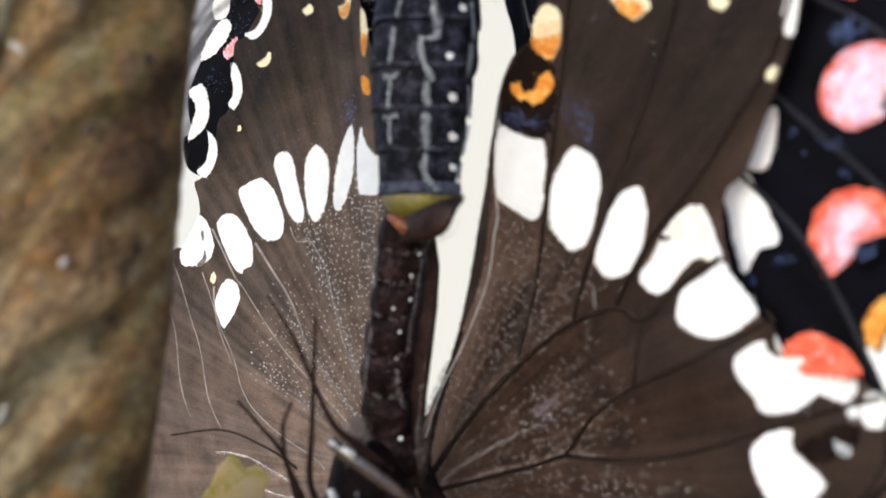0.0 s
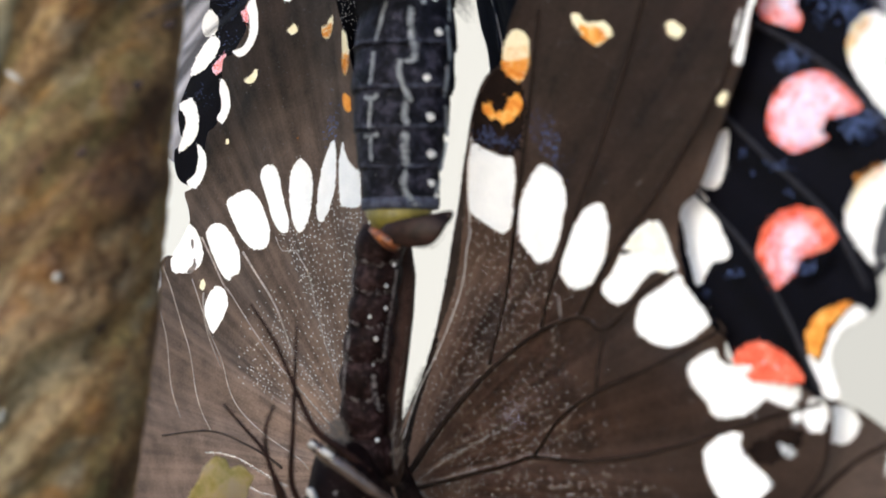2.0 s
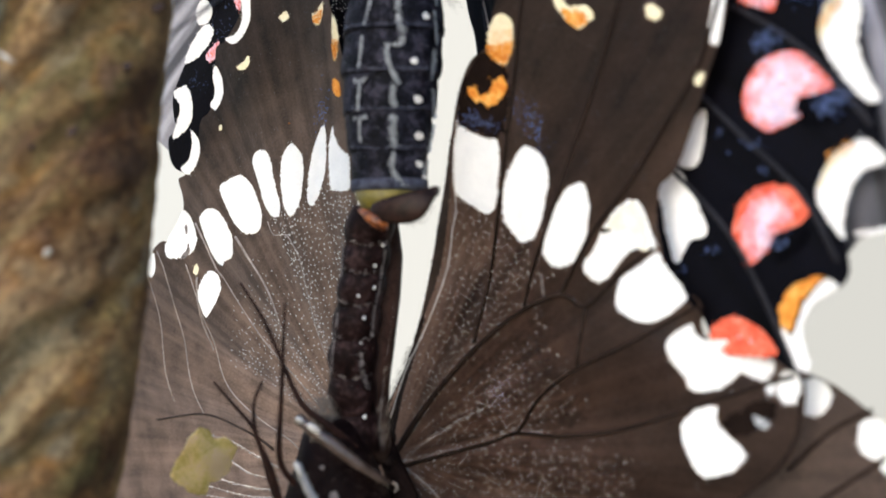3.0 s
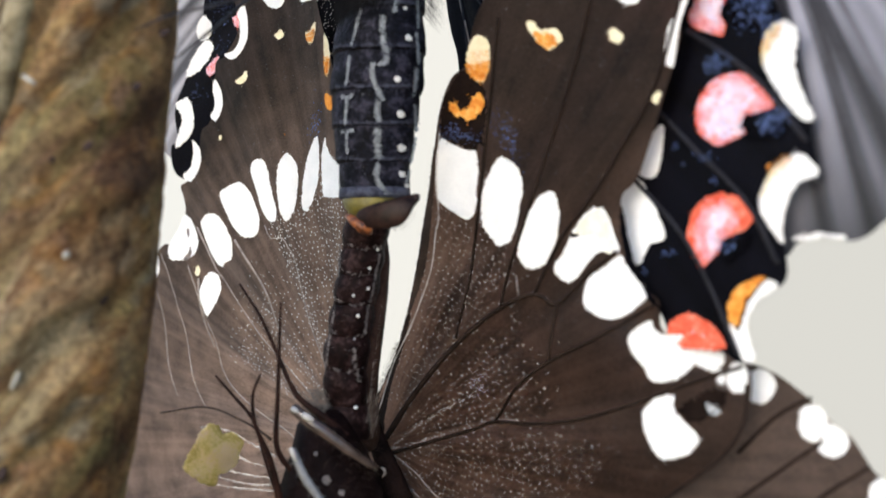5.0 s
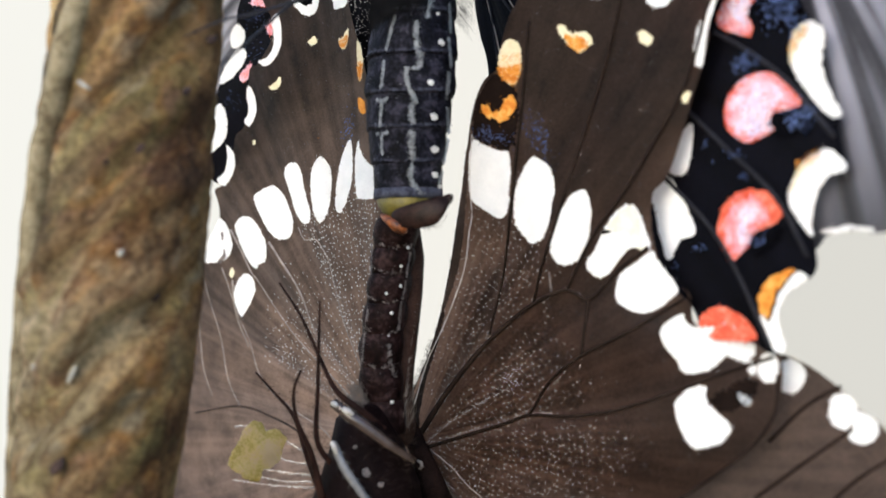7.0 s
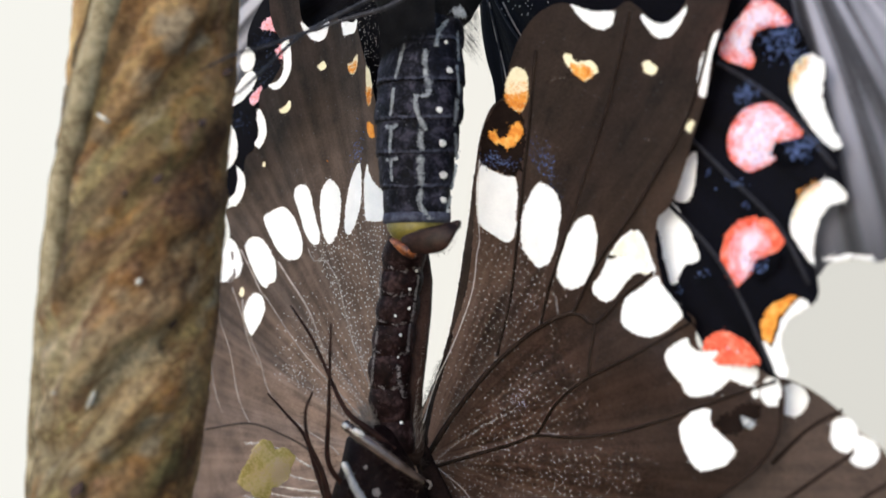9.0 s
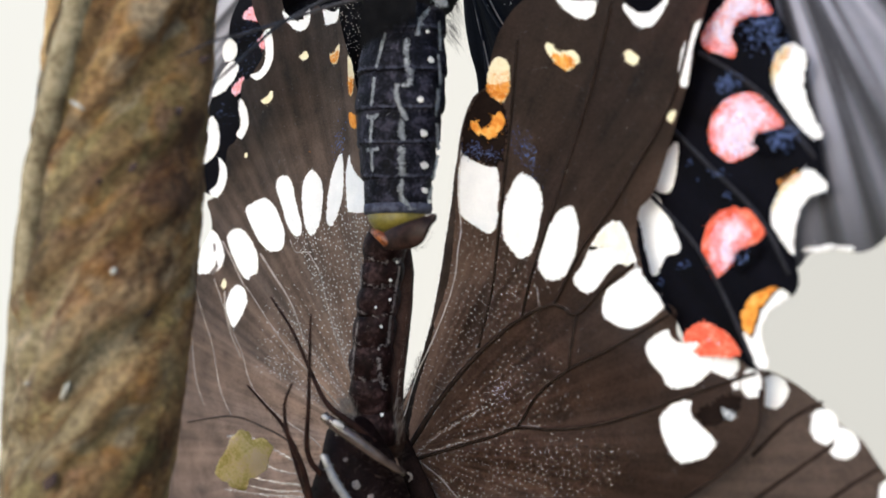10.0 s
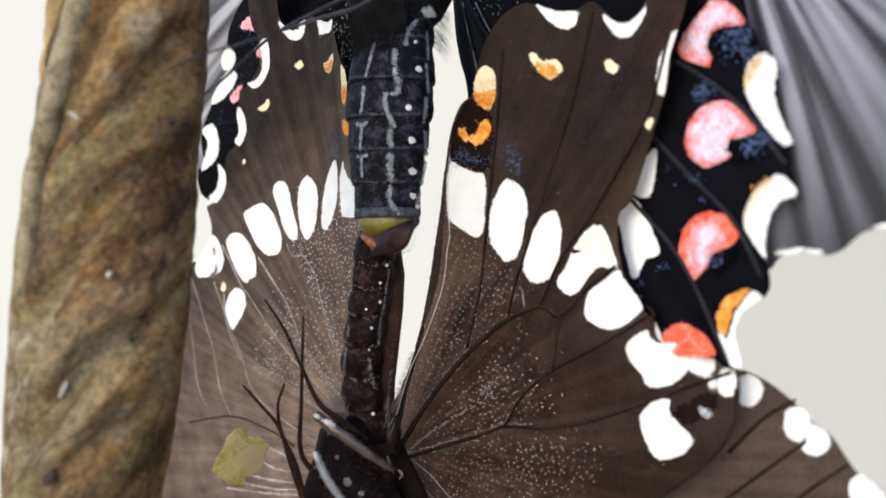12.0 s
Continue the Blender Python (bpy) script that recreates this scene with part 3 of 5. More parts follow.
def stalk():
    root = tagged(new("plant_stalk"), "mottled brown and green dry plant stalk with ridged bark", "plant stalk")
    root.location = (STALK.x * MM, STALK.y * MM, 0)
    base = UP / MM
    rings = []
    for z in [-base + 15 * k for k in range(int((base - 40) / 15))] + [-40 + 2 * k for k in range(8)] + [-24 + 0.3 * k for k in range(160)] + [24 + 2 * k for k in range(11)]:
        x = 0.09 * z + 0.0012 * z * abs(z) if z > -40 else 0.09 * -40 - 1.92
        r = 5.15 - 0.0022 * z * z if abs(z) < 22 else 4.1
        rings.append((x, 0, z + base, r, r * 0.86))
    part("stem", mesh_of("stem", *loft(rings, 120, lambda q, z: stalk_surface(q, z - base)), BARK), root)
    rim = [(-0.4, -3.5, 24), (-1.0, -3.4, 20), (-1.85, -3.3, 15.5), (-2.55, -3.15, 12), (-3.15, -2.85, 8.8), (-3.75, -2.4, 5.5), (-4.15, -1.9, 2), (-4.45, -1.4, -3), (-4.6, -0.6, -10), (-4.6, 0.4, -16)]
    part("bark_rim", mesh_of("bark_rim", *tube([(p.x + 0.09 * p.z + 0.0012 * p.z * abs(p.z) + 0.22 * noise.noise((p.z * 0.5, 1, 1)), p.y, p.z + base) for p in spline(rim, False, 0.4)], (1.0, 0.6), 16), BARK_RIM), root, None, "grey-brown folded bark rim")
    flake = [(-3.5, -1.8, 24), (-3.75, -1.7, 19), (-3.85, -1.7, 15.5), (-3.9, -1.6, 12.5), (-3.85, -1.5, 10.2), (-3.8, -1.4, 9.4)]
    part("bark_flake", mesh_of("bark_flake", *tube([(p.x + 0.09 * p.z + 0.0012 * p.z * abs(p.z) + 0.15 * noise.noise((p.z * 0.8, 4, 1)), p.y, p.z + base) for p in spline(flake, False, 0.4)], (0.95, 0.7), 14), BARK_PALE), root, None, "pale ochre peeling bark edge")
    for q, z, long, wide, tilt in ((1.25, -0.6, 0.4, 0.2, 1.0), (1.75, -7.3, 1.1, 0.2, 1.1), (1.8, 8.6, 0.9, 0.14, -0.6), (2.05, -6.8, 0.25, 0.12, 0.4)):
        x = 0.09 * z + 0.0012 * z * abs(z)
        s = 1 + stalk_surface(q, z)
        p = Vector((x + 5.25 * s * math.cos(q), -4.5 * s * math.sin(q), z + base))
        d = Vector((math.cos(tilt), -0.1, math.sin(tilt))) * long / 2
        part("fleck", mesh_of("fleck", *tube([p - d, p, p + d], (wide * 0.6, wide, wide * 0.5), 7), FLECK), root, None, "whitish fleck on the bark")
    for q, z, size, tilt in ((1.72, -12.2, 0.62, 1.0), (0.68, 8.5, 0.36, 0.5), (1.13, 5.2, 0.4, 0.8), (0.40, 11.6, 0.4, 0.5), (0.74, -2.9, 0.42, 1.2), (1.5, 4.4, 0.26, 0.6), (1.35, 0.2, 0.3, 0.8)):
        x = 0.09 * z + 0.0012 * z * abs(z)
        s = 1 + stalk_surface(q, z)
        p = Vector((x + 5.05 * s * math.cos(q), -4.36 * s * math.sin(q), z + base))
        d = Vector((math.cos(tilt), -0.05, math.sin(tilt))) * size
        part("dark_pit", mesh_of("dark_pit", *tube([p - d, p - d * 0.5, p, p + d * 0.6, p + d], (size * 0.2, size * 0.5, size * 0.62, size * 0.4, size * 0.12), 9, 0.3), PIT), root, None, "dark purple-brown pit in the bark")
    return root


STEM = stalk()

# ---- the lower butterfly ----
HOME = Vector((0, 0, UP))
lower = tagged(new("butterfly"), "brown swallowtail butterfly hanging head down with white-banded open wings", "butterfly", "mating butterflies")
lower.location = HOME
upper = tagged(new("butterfly"), "black swallowtail butterfly with red and white spots clinging to the stalk", "butterfly", "mating butterflies")
upper.location = HOME

RH_OUT = [(-2.2, -1.0)] + [(0.0, 0.1), (0.0, 3.4), (1.9, 6.5), (3.27, 9.6), (4.27, 13.1), (4.85, 15.9), (5.55, 18.8), (6.1, 21.6), (6.7, 24.3), (7.8, 26.2), (9.3, 27.0), (9.5, 28.4), (10.4, 30.5), (11.9, 32.0), (13.6, 32.6), (14.8, 32.4), (16.4, 31.6), (18.0, 31.6), (19.1, 31.9), (21.0, 30.2), (22.0, 30.1), (23.0, 31.0), (23.6, 32.6), (24.2, 35.3), (25.4, 36.1), (26.4, 34.8), (26.2, 31.4), (25.5, 29.1), (24.8, 27.7), (24.7, 26.1), (22.0, 19.3), (20.6, 17.6), (20.8, 15.0), (21.7, 12.6), (23.2, 11.5), (23.5, 9.6), (26.8, 8.9), (28.5, 7.7), (28.2, 4.5), (27.1, 2.8), (22.7, -0.8), (15.7, -4.6), (8.3, -5.5), (2.2, -3.0)] + [(-0.5, -5.0)]
rh = Wing("hindwing", lower, (-1.21, 64.19, -14.83), -0.824, -0.05, RH_OUT, BROWN, "brown hindwing with a band of white spots")
rh.spot("white_spot", WHITE, [(6.8, 22.17), (7.78, 21.77), (9.0, 21.3), (9.86, 20.98), (9.92, 19.9), (9.79, 19.06), (9.53, 17.35), (9.15, 16.7), (8.67, 16.55), (7.58, 17.19), (6.81, 17.76), (6.37, 18.33), (6.32, 19.6), (6.38, 20.98)])
rh.spot("white_spot", WHITE, [(11.6, 20.6), (12.7, 20.1), (13.3, 19.3), (13.5, 18.4), (13.3, 17.2), (12.9, 15.7), (12.3, 14.9), (11.4, 14.8), (10.7, 15.3), (10.0, 16.1), (9.9, 17.1), (10.2, 18.6), (10.8, 19.7)])
rh.spot("white_spot", WHITE, [(15.3, 18.1), (16.1, 18.1), (16.4, 17.1), (16.3, 16.0), (15.8, 14.5), (15.0, 13.5), (13.8, 13.3), (13.2, 14.1), (13.3, 14.9), (13.9, 16.4), (14.6, 17.6)])
rh.spot("white_spot", WHITE, [(18.8, 17.1), (19.5, 16.9), (19.9, 15.9), (20.3, 14.3), (19.1, 14.4), (18.2, 13.7), (17.3, 12.7), (16.4, 12.4), (15.8, 12.9), (15.7, 13.5), (16.4, 14.3), (16.9, 15.2), (17.9, 16.5)])
rh.spot("white_spot", WHITE, [(20.4, 14.1), (20.8, 13.7), (21.4, 13.0), (22.0, 12.4), (22.4, 11.7), (21.9, 11.2), (20.7, 10.4), (19.4, 10.3), (18.1, 10.9), (17.8, 11.6), (18.1, 12.6), (19.1, 13.3)])
rh.spot("white_spot", WHITE, [(21.1, 9.2), (21.9, 10.0), (22.7, 10.3), (22.9, 9.8), (23.6, 9.5), (24.4, 9.6), (24.8, 9.1), (25.1, 8.4), (25.2, 7.9), (24.3, 7.0), (23.1, 6.6), (22.3, 6.7), (21.9, 7.5), (21.3, 8.2)])
rh.spot("white_spot", WHITE, [(24.9, 9.1), (25.4, 9.4), (26.6, 8.9), (27.0, 8.5), (26.9, 8.0), (26.3, 7.5), (25.6, 7.7), (24.9, 8.1)])
rh.spot("white_spot", WHITE, [(21.9, 4.9), (22.6, 5.6), (23.8, 5.9), (23.9, 5.1), (24.5, 4.5), (25.3, 4.0), (25.6, 3.5), (25.0, 2.7), (24.2, 2.3), (23.2, 2.1), (22.7, 2.5), (22.1, 3.5), (21.8, 4.4)])
rh.spot("white_spot", WHITE, (16.34, 31.40, 3.25, 0.96, 154, -0.69, -0.38, 0.64))
rh.spot("white_spot", WHITE, (21.61, 30.06, 3.30, 0.97, -180, -0.04, -1.20, 0.88))
rh.spot("white_spot", WHITE, (24.56, 27.09, 4.04, 0.71, 73, -0.39, -0.33, 0.88))
rh.spot("pale_spot", DUST, (26.3, 5.35, 0.95, 0.5, 154, -0.16, -0.11, 0.88))
rh.spot("white_spot", WHITE, (26.76, 7.20, 0.77, 0.50, 86, 0.11, 0.03, 0.75))
rh.spot("white_spot", WHITE, (27.75, 7.29, 1.73, 1.24, 86, -0.08, -0.03, 0.88))
rh.spot("dark_patch", DARK_BROWN, [(6.72, 22.5), (6.84, 24.21), (7.69, 25.64), (9.02, 26.6), (10.13, 26.12), (10.71, 25.24), (10.79, 23.67), (10.32, 21.74), (9.54, 21.2), (8.29, 21.64), (7.28, 22.0)], 0.03, 0.12, "", 0.9)
rh.spot("dark_patch", DARK_BROWN, (25.7, 5.5, 3.1, 1.4, -151, -0.1, -0.25, 0.95), 0.03, 0.16, "", 0.9)
rh.spot("black_patch", BLACK_SPOT, (21.49, 13.88, 6.74, 0.54, 114, -0.13, -0.84, 0.88), 0.03)
rh.spot("cream_spot", CREAM, [(9.26, 27.37), (9.65, 28.41), (10.24, 28.78), (10.85, 28.58), (11.25, 28.01), (11.24, 27.13), (10.89, 26.0), (10.48, 25.62), (9.88, 26.01), (9.4, 26.66)], 0.05)
rh.spot("cream_spot", CREAM, [(19.96, 27.71), (20.52, 27.81), (21.08, 27.25), (20.75, 26.91), (20.23, 27.13)], 0.05, 0.06, "", 0.7)
rh.spot("cream_spot", CREAM, (23.29, 23.44, 0.74, 0.46, 58, -0.27, -0.04, 0.85), 0.05)
rh.spot("cream_spot", CREAM, [(14.08, 29.06), (14.46, 29.19), (15.05, 28.55), (15.79, 28.52), (16.38, 28.27), (16.53, 27.77), (16.1, 27.36), (15.49, 27.26), (14.9, 27.76), (14.3, 28.41)], 0.05, 0.05, "", 0.7)
rh.dusting("orange_dusting", ORANGE, [(9.3, 27.0), (9.91, 26.75), (10.54, 26.85), (11.19, 26.95), (11.05, 26.28), (10.53, 25.61), (9.88, 26.01), (9.4, 26.5)], 900, 0.045, 0.07, 0.08)
rh.dusting("orange_dusting", ORANGE, [(9.4, 27.7), (11.2, 27.7), (11.1, 26.6), (9.4, 26.6)], 130, 0.04, 0.07, 0.12)
rh.spot("orange_lunule", ORANGE, [(7.77, 24.43), (8.37, 24.56), (8.65, 24.09), (9.29, 24.0), (9.74, 24.65), (10.45, 24.91), (10.68, 24.36), (10.19, 23.52), (9.38, 23.27), (8.63, 23.52), (8.0, 23.87)], 0.07, 0.12, "", 1.0)
rh.dusting("orange_dusting", ORANGE, [(14.5, 28.5), (15.04, 28.31), (16.0, 28.05), (16.2, 27.5), (15.49, 27.26), (14.9, 27.76)], 600, 0.045, 0.07, 0.08)
RH_VEINS = (
    [(0.26, -0.08), (3.71, 3.97), (7.38, 7.6), (11.06, 10.37), (14.08, 11.61), (15.78, 10.94), (18.12, 13.0), (20.2, 14.4)],
    [(1.51, -0.4), (5.06, 0.82), (8.82, 2.12), (10.62, 2.85), (13.87, 3.08), (17.07, 3.71), (20.32, 4.82), (24.6, 6.6), (28.0, 7.9)],
    [(10.62, 2.85), (12.69, 5.38), (15.4, 7.34), (18.89, 9.05), (22.8, 11.2)],
    [(15.78, 10.94), (15.61, 9.5), (15.4, 7.34)],
    [(7.84, 8.4), (8.67, 11.38), (9.4, 15.72), (9.95, 18.4), (11.1, 24.2), (12.0, 29.7)],
    [(11.47, 10.6), (12.5, 13.36), (13.49, 15.66), (15.3, 20.3), (17.3, 25.5), (19.1, 31.2)],
    [(14.08, 11.61), (15.54, 14.0), (16.68, 15.61), (18.6, 17.7), (20.4, 20.0), (23.2, 24.1), (24.9, 28.9)],
    [(28.3, 6.9), (28.2, 4.8), (27.0, 2.8), (24.8, 0.9), (21.5, -1.6)],
)
for i, v in enumerate(RH_VEINS):
    rh.vein(v, (0.25, 0.16, 0.13, 0.13)[i] if i < 4 else 0.12, 0.12, VEIN)
RH_PALE = (
    [(0.24, 2.73), (1.32, 5.4), (3.31, 8.28), (4.94, 11.29), (5.84, 13.54), (6.26, 15.76), (6.56, 16.78), (6.45, 19.5), (6.65, 22.6)],
    [(1.5, -0.52), (3.46, -1.54), (5.18, -2.89), (8.0, -4.4)],
    [(0.39, -0.66), (2.49, -2.6), (3.98, -3.25)],
)
rh.spot("cream_fold", CREAM_WHITE, [(17.3, 15.61), (18.27, 16.63), (19.32, 16.86), (19.92, 14.36), (19.13, 14.56), (18.7, 15.39), (17.88, 15.5)], 0.1, 0.06, "", 0.5)
rh.spot("dark_notch", DARK_BROWN, [(17.02, 15.40), (17.4, 15.53), (17.65, 15.42), (17.2, 15.28)], 0.12, 0.02, "", 0.3)
for v in ([(11.4, 10.78), (12.2, 11.05), (13.0, 11.36)], [(12.92, 12.81), (12.91, 11.45)], [(13.95, 11.75), (15.03, 11.3)], [(7.63, 8.3), (7.66, 8.6)], [(10.3, 2.95), (12.5, 3.1)]):
    rh.vein(v, 0.05, 0.09, DUST_WARM, "pale joint of the veins")
rh.spot("inner_margin", VEIN, [(-0.7, -0.6), (-0.4, 1.0), (0.2, 3.1), (1.95, 6.5), (3.3, 9.6), (3.75, 9.6), (2.75, 7.0), (1.5, 4.3), (0.75, 1.6), (0.5, -0.3)], 0.045, 0.07, "", 0.5)
# rows of pale scales that lie along a vein like beads
RH_BEADED = ([(1.2, -0.2), (3.4, 1.5), (6.6, 3.3), (9.6, 4.9)], [(1.5, -0.5), (5.0, 1.1), (8.82, 2.4), (10.5, 3.1)])
for i, v in enumerate(RH_PALE):
    rh.vein(v, 0.045, 0.04, VEIN_WHITE if i == 0 else VEIN_PALE)
# the rolled, hairy inner margin, darker than the wing
rh.spot("inner_margin", VEIN_BROWN, [(-0.6, 1.6), (0.05, 3.6), (1.95, 6.6), (3.32, 9.66), (4.3, 13.08), (4.85, 15.78), (5.5, 18.4), (6.05, 21.4), (6.2, 21.0), (6.05, 18.6), (5.8, 16.0), (5.3, 13.5), (4.45, 11.3), (2.9, 8.4), (0.95, 5.3), (-0.1, 2.6)], 0.035, 0.05, "", 0.3)

# hidden upper part drawn larger to block light from behind the hindwing
FR_OUT = [(-0.0, 0.0), (4.7, 12.4), (10.8, 15.9), (17.9, 14.0), (24.1, 10.1), (27.2, 10.0), (29.5, 9.4), (31.6, 8.0), (32.6, 7.0), (33.7, 6.3), (35.0, 4.5), (36.0, 3.9), (37.9, 1.7), (38.7, -1.6), (34.3, -6.1), (19.3, -7.9), (4.4, -6.0)] + [(-1.5, -8.0), (-3.0, -2.0)]
fr = Wing("forewing", lower, (-0.40, 65.46, -16.66), -0.824, -0.05, FR_OUT, BROWN_FORE, "brown forewing with white marginal spots", 0.12)
for s in (
    (28.72, 8.52, 2.06, 1.72, 62, 0.10, -0.03, 0.88),
    (31.67, 6.74, 2.01, 1.53, 84, 0.13, -0.01, 0.88),
    (32.81, 5.86, 1.80, 1.40, 66, 0.10, 0.24, 0.79),
    (35.70, 3.25, 2.17, 1.49, 152, 0.37, -0.21, 0.88),
):
    fr.spot("white_spot", WHITE, s)
for v in (
    [(32.2, 5.8), (29.5, 3.6), (26.5, 1.1)],
    [(34.7, 4.8), (32.2, 2.8), (30.5, 0.9)],
    [(31.6, 8.2), (29.6, 6.9), (27.4, 4.6)],
):
    fr.vein(v, 0.1, 0.14, VEIN)

LH_OUT = [(1.47, -0.09), (-0.21, 4.62), (0.26, 11.33), (1.32, 17.41), (2.12, 23.42), (1.56, 27.03), (0.99, 30.59), (0.32, 33.16), (-0.09, 35.23), (-0.15, 35.75), (-1.14, 35.34), (-2.35, 36.07), (-2.83, 36.59), (-3.71, 36.18), (-5.42, 35.66), (-6.77, 36.61), (-6.99, 38.49), (-6.73, 41.77), (-8.08, 43.48), (-10.06, 42.43), (-10.51, 39.14), (-10.35, 36.94), (-9.54, 35.37), (-9.73, 33.5), (-11.81, 31.86), (-13.32, 31.55), (-13.92, 29.81), (-14.11, 28.08), (-15.46, 26.57), (-16.5, 25.96), (-17.22, 23.65), (-18.9, 21.76), (-20.3, 21.3), (-20.15, 19.98), (-20.46, 18.68), (-21.81, 17.33), (-23.0, 16.05), (-23.79, 16.0), (-24.98, 15.35), (-26.53, 13.91), (-29.5, 11.6), (-37.17, 6.42), (-42.56, -4.27), (-38.71, -13.47), (-22.37, -15.3), (-6.3, -9.85)]
lh = Wing("hindwing", lower, (-3.05, 69.20, -15.77), -0.88, -0.17, LH_OUT, BROWN_LIT, "brown hindwing with a band of white spots", 0.26, 17.0, 1.0)
lh.spot("white_spot", WHITE, [(-0.49, 24.23), (-0.32, 23.53), (0.39, 22.53), (1.15, 22.03), (1.09, 20.65), (0.79, 19.66), (-1.12, 19.66), (-1.57, 20.06), (-1.24, 22.63)], 0.05, 0.05, "", 0.5)
lh.spot("white_spot", WHITE, [(-1.63, 24.43), (-1.45, 23.63), (-1.91, 21.34), (-2.92, 19.47), (-3.62, 18.58), (-4.07, 18.98), (-3.93, 20.45), (-3.33, 22.34), (-2.47, 23.73)], 0.05, 0.05, "", 0.5)
lh.spot("white_spot", WHITE, [(-5.17, 23.33), (-4.35, 22.34), (-4.29, 20.95), (-4.78, 18.98), (-5.66, 17.9), (-6.41, 18.29), (-6.66, 19.57), (-6.48, 21.55), (-6.01, 22.74)], 0.05, 0.05, "", 0.5)
lh.spot("white_spot", WHITE, [(-8.28, 23.04), (-7.59, 22.34), (-7.38, 20.56), (-7.07, 18.78), (-7.57, 17.9), (-8.58, 17.9), (-9.4, 18.88), (-9.82, 20.66), (-10.21, 22.15), (-9.49, 22.94)], 0.05, 0.05, "", 0.5)
lh.spot("white_spot", WHITE, [(-12.23, 21.25), (-11.05, 20.76), (-10.15, 19.18), (-9.89, 17.9), (-10.35, 16.73), (-11.74, 16.63), (-12.85, 17.41), (-13.86, 18.98), (-14.44, 20.36), (-13.51, 20.96)], 0.05, 0.05, "", 0.5)
lh.spot("white_spot", WHITE, [(-16.45, 18.69), (-14.81, 18.49), (-13.73, 17.22), (-13.29, 16.14), (-13.72, 14.78), (-15.16, 14.3), (-15.81, 13.91), (-16.81, 14.59), (-17.76, 16.44), (-17.96, 17.9)], 0.05, 0.05, "", 0.5)
lh.spot("white_spot", WHITE, [(-17.84, 13.33), (-16.62, 13.23), (-16.08, 12.17), (-16.68, 10.74), (-18.11, 9.49), (-18.74, 10.45), (-18.93, 11.79)], 0.05, 0.05, "", 0.5)
lh.spot("white_spot", WHITE, [(-20.47, 18.63), (-19.42, 18.02), (-18.98, 16.81), (-19.06, 15.84), (-19.7, 15.02), (-20.69, 14.62), (-22.16, 14.51), (-23.0, 14.6), (-23.3, 15.35), (-23.0, 16.05), (-21.81, 17.33)], 0.05, 0.05, "", 0.5)
lh.spot("white_spot", WHITE, [(-25.05, 14.99), (-24.87, 14.08), (-25.19, 13.31), (-26.02, 12.78), (-27.09, 12.92), (-27.19, 13.38), (-26.29, 14.22)], 0.05, 0.05, "", 0.5)
for ring in ([(-20.15, 15.8), (-19.94, 15.11), (-20.6, 14.5), (-21.11, 14.6), (-20.42, 15.21)], [(-20.46, 17.31), (-20.12, 17.36), (-20.15, 16.72), (-20.42, 16.63)]):
    lh.spot("brown_fleck", DUST_WARM, ring, 0.09, 0.04, "", 0.4)
for ring in (
    [(-6.98, 36.69), (-6.74, 35.91), (-5.88, 35.08), (-5.03, 34.77), (-4.08, 35.1), (-3.63, 36.28), (-4.26, 36.15), (-4.88, 35.66), (-5.76, 35.8), (-6.42, 36.28)],
    [(-2.07, 36.02), (-1.95, 35.3), (-1.83, 34.75), (-1.0, 34.7), (-0.25, 34.87), (0.04, 35.66), (-0.71, 35.57)],
    [(-8.62, 35.51), (-8.38, 34.06), (-8.69, 32.68), (-9.88, 31.64), (-11.08, 31.5), (-11.71, 31.99), (-10.37, 32.18), (-9.44, 33.02), (-9.35, 34.2), (-9.45, 35.16)],
    [(-13.75, 30.14), (-13.05, 29.08), (-13.15, 27.85), (-14.39, 26.72), (-15.14, 27.16), (-14.37, 27.97), (-14.38, 29.46)],
    [(-17.66, 25.19), (-16.73, 24.36), (-16.89, 22.83), (-18.33, 21.66), (-19.56, 22.19), (-18.18, 22.9), (-17.64, 24.16)],
):
    lh.spot("white_spot", WHITE, ring, 0.05, 0.05, "", 0.5)
for ring in (
    [(0.61, 31.88), (0.98, 31.5), (1.06, 30.5), (0.83, 29.43), (0.41, 28.81), (0.32, 29.93)],
    [(-5.55, 32.73), (-4.77, 33.08), (-4.46, 32.58), (-5.07, 32.36)],
    [(-10.62, 29.68), (-9.8, 29.88), (-8.95, 30.33), (-9.07, 29.63), (-9.9, 29.33)],
    [(-14.2, 25.35), (-13.85, 25.35), (-13.85, 25.0), (-14.2, 25.0)],
    [(-19.05, 14.05), (-18.82, 13.52), (-19.14, 13.07), (-19.52, 13.26), (-19.45, 13.65)],
):
    lh.spot("cream_spot", CREAM, ring, 0.05, 0.05, "", 0.6)
lh.spot("cream_spot", CREAM, [(-1.79, 32.39), (-1.2, 32.47), (-0.34, 33.01), (-0.51, 32.15), (-1.01, 31.55), (-1.56, 31.69)], 0.05, 0.05, "", 0.6)
for ring, count in (
    ([(0.5, 30.3), (0.95, 30.1), (0.83, 29.43), (0.41, 28.81), (0.32, 29.7)], 200),
    ([(-1.7, 32.2), (-1.2, 32.3), (-0.5, 32.5), (-0.6, 32.1), (-1.01, 31.65), (-1.5, 31.75)], 170),
):
    lh.dusting("orange_dusting", ORANGE, ring, count, 0.05, 0.08, 0.07)
for ring in (
    [(0.0, 27.5), (0.76, 27.25), (0.7, 26.3), (0.07, 26.5)],
    [(-5.38, 24.9), (-5.26, 24.9), (-5.26, 24.78), (-5.38, 24.78)],
):
    lh.spot("orange_lunule", ORANGE, ring, 0.06, 0.04, "", 0.5)
